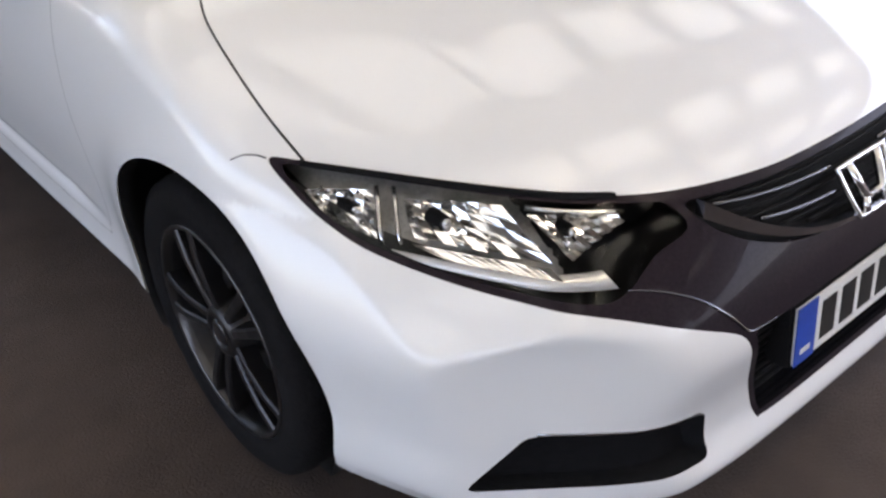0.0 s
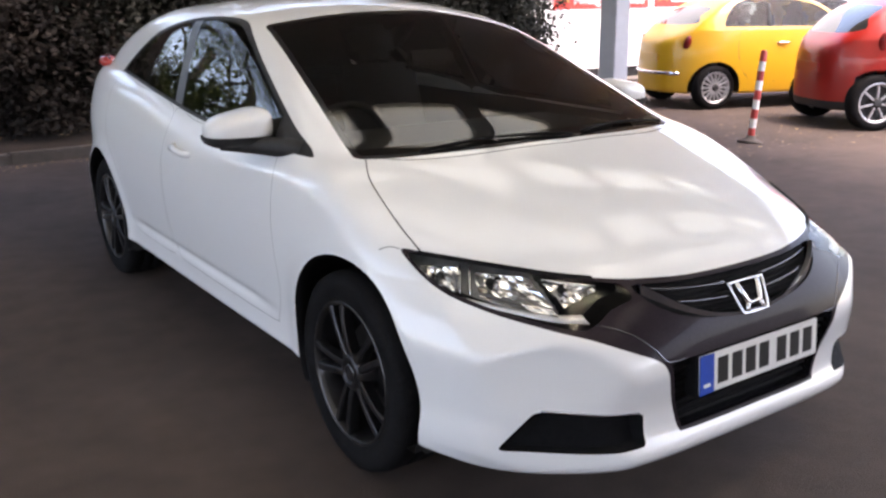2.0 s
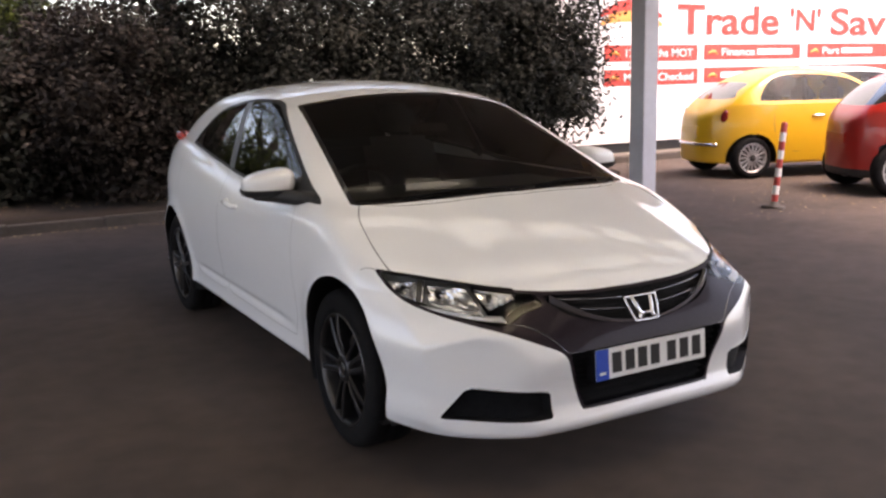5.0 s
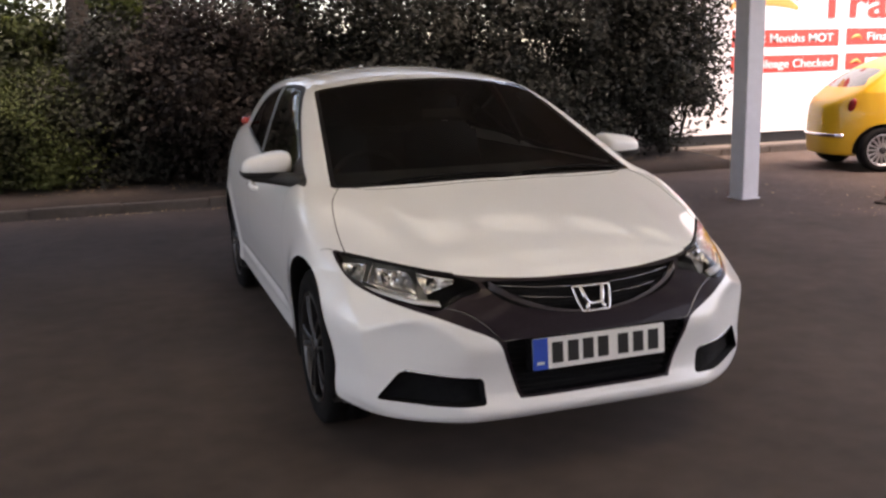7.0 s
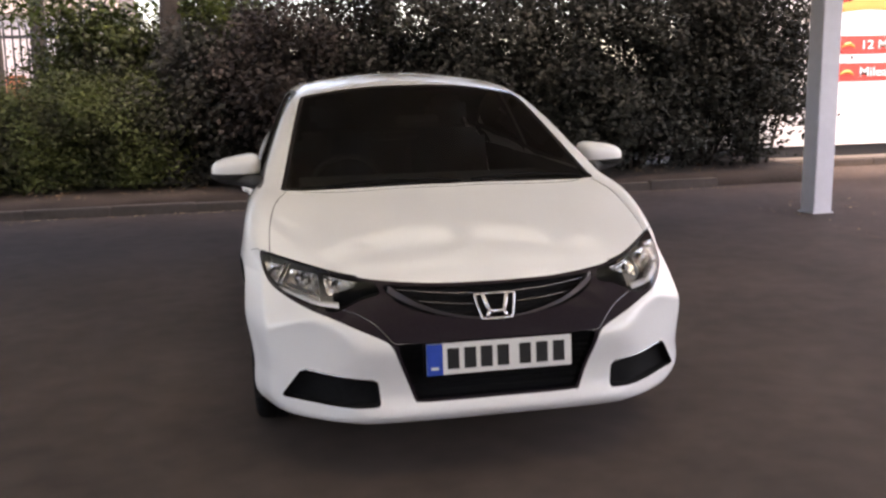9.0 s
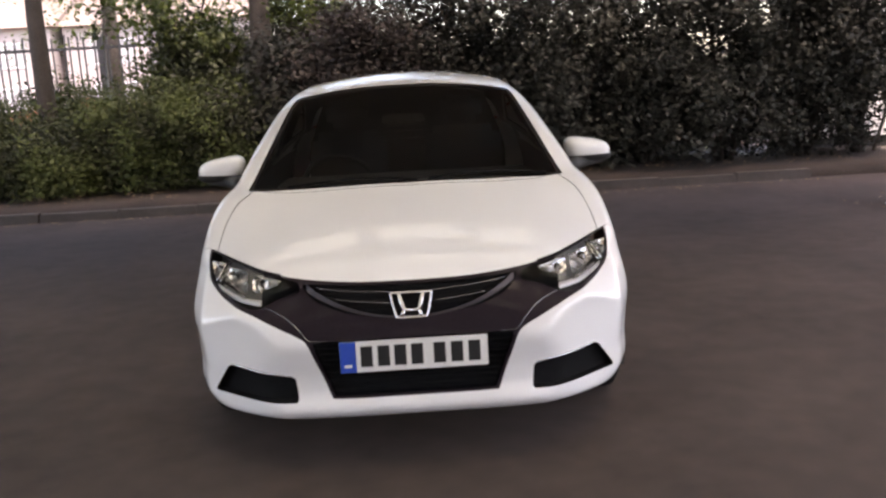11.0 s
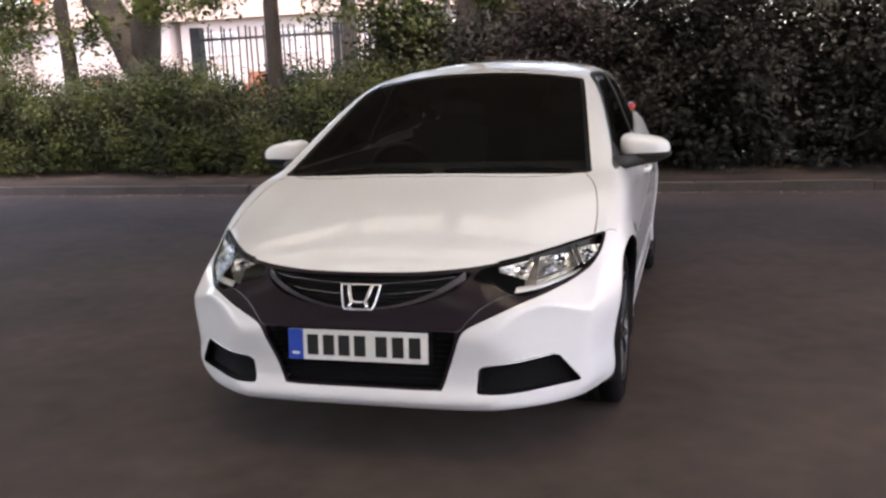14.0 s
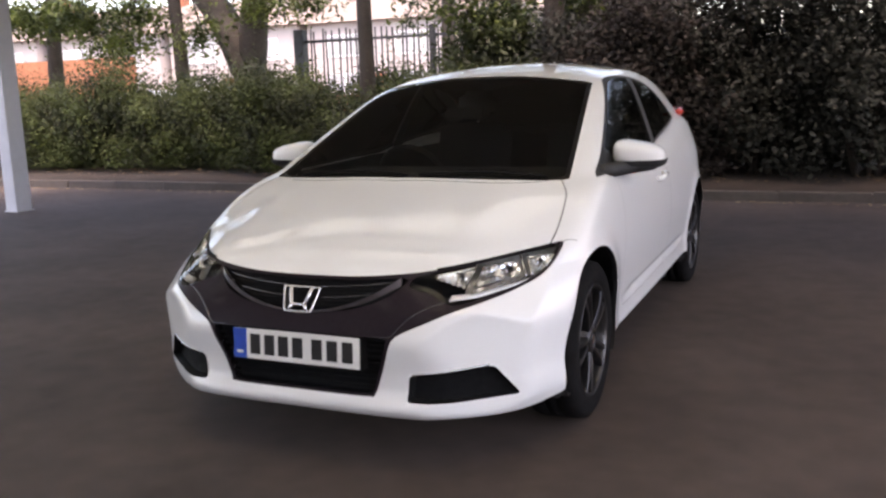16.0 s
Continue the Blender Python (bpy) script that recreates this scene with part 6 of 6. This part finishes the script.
def house(x, y, w, d, eaves, ridge, label):
    h = tagged(new("house"), label, "house", group="houses across the road")
    bm = bmesh.new()
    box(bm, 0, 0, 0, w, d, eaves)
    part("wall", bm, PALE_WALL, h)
    bm = bmesh.new()
    box(bm, 0, -0.03, 0, w, -0.002, 1.5)
    part("brick_base", bm, BRICK, h)
    bm = bmesh.new()
    v = [bm.verts.new(q) for q in ((-0.3, -0.4, eaves - 0.1), (w + 0.3, -0.4, eaves - 0.1), (w + 0.3, d / 2, ridge), (-0.3, d / 2, ridge), (-0.3, d + 0.4, eaves - 0.1), (w + 0.3, d + 0.4, eaves - 0.1))]
    for f in ((0, 1, 2, 3), (3, 2, 5, 4), (0, 3, 4), (1, 5, 2), (0, 4, 5, 1)):
        bm.faces.new([v[i] for i in f])
    part("roof", bm, TILES, h)
    bm = bmesh.new()
    box(bm, w * 0.8, d / 2 - 0.4, ridge - 0.6, w * 0.8 + 0.7, d / 2 + 0.4, ridge + 0.8, 0.03)
    part("chimney", bm, BRICK, h)
    for k, (wx, wz) in enumerate(((w * 0.14, 1.0), (w * 0.62, 1.0), (w * 0.14, 3.0), (w * 0.62, 3.0))):
        if wz + 1.1 > eaves:
            continue
        win = new("window")
        win.parent = h
        bm = bmesh.new()
        box(bm, wx, -0.05, wz, wx + w * 0.24, -0.01, wz + 1.15)
        part("window_frame", bm, SIGN_WHITE, win)
        for s in (0, 1):
            bm = bmesh.new()
            box(bm, wx + 0.07 + s * w * 0.12, -0.056, wz + 0.08, wx + w * 0.12 - 0.04 + s * w * 0.12, -0.052, wz + 1.07)
            part("window_pane", bm, CURTAIN, win)
    bm = bmesh.new()
    box(bm, w * 0.44, -0.06, 0.1, w * 0.44 + 0.95, -0.01, 2.1)
    part("house_door", bm, BRICK, h)
    h.matrix_basis = pose(x, y, 0)


for k in range(5):
    house(-52 + 9.0 * k, 38 + 0.5 * k, 8.6, 8, 4.9, 6.7, "pale rendered house with a tiled roof")
garden = tagged(new("garden_wall"), "low orange brick garden wall", "wall")
bm = bmesh.new()
box(bm, -34, 22.0, 0, -21.5, 22.25, 2.7)
part("brick_wall", bm, BRICK, garden)

# ---------------------------------------------------------------- white cars farther off
CAR_WHITE = material("pale_car_paint", (0.78, 0.78, 0.78), 0.35, coat=0.6, noise_scale=1.5, vary=0.02)
pale = bay_car("white_car", "white hatchback parked on its own", CAR_WHITE, parked(10.9, 6.9, 0.66, -0.84, -13), 3.9, 1.68, 1.50, 2.45, 0.66,
               [(-0.15, 0.75), (0.0, 0.95), (0.15, 1.12), (0.4, 1.35), (0.75, 1.48), (1.4, 1.50), (2.0, 1.47), (2.5, 1.30), (2.9, 1.05), (3.2, 0.94), (3.6, 0.84), (3.9, 0.66), (4.1, 0.5)],
               0.96, [(0.62, 1.06), (0.72, 1.02), (1.5, 0.99), (2.5, 0.985), (2.75, 1.0), (2.72, 1.05), (2.4, 1.26), (2.1, 1.36), (1.5, 1.40), (1.0, 1.37), (0.78, 1.25)], 0.30, 7,
               dict(skirt=MATT_BLACK, pillar=1.5, handle=CAR_WHITE, lamp_y=0.80, lamp_z=0.98, plate=MATT_BLACK, strip=None), fine=0.04)
tagged(copy_thing(pale, pose(-21.5, 21.0, 0.0, 0, 0, 4)), "white hatchback parked across the road")
tagged(copy_thing(pale, pose(-15.8, 21.6, 0.0, 0, 0, 184)), "white hatchback parked behind the railings")
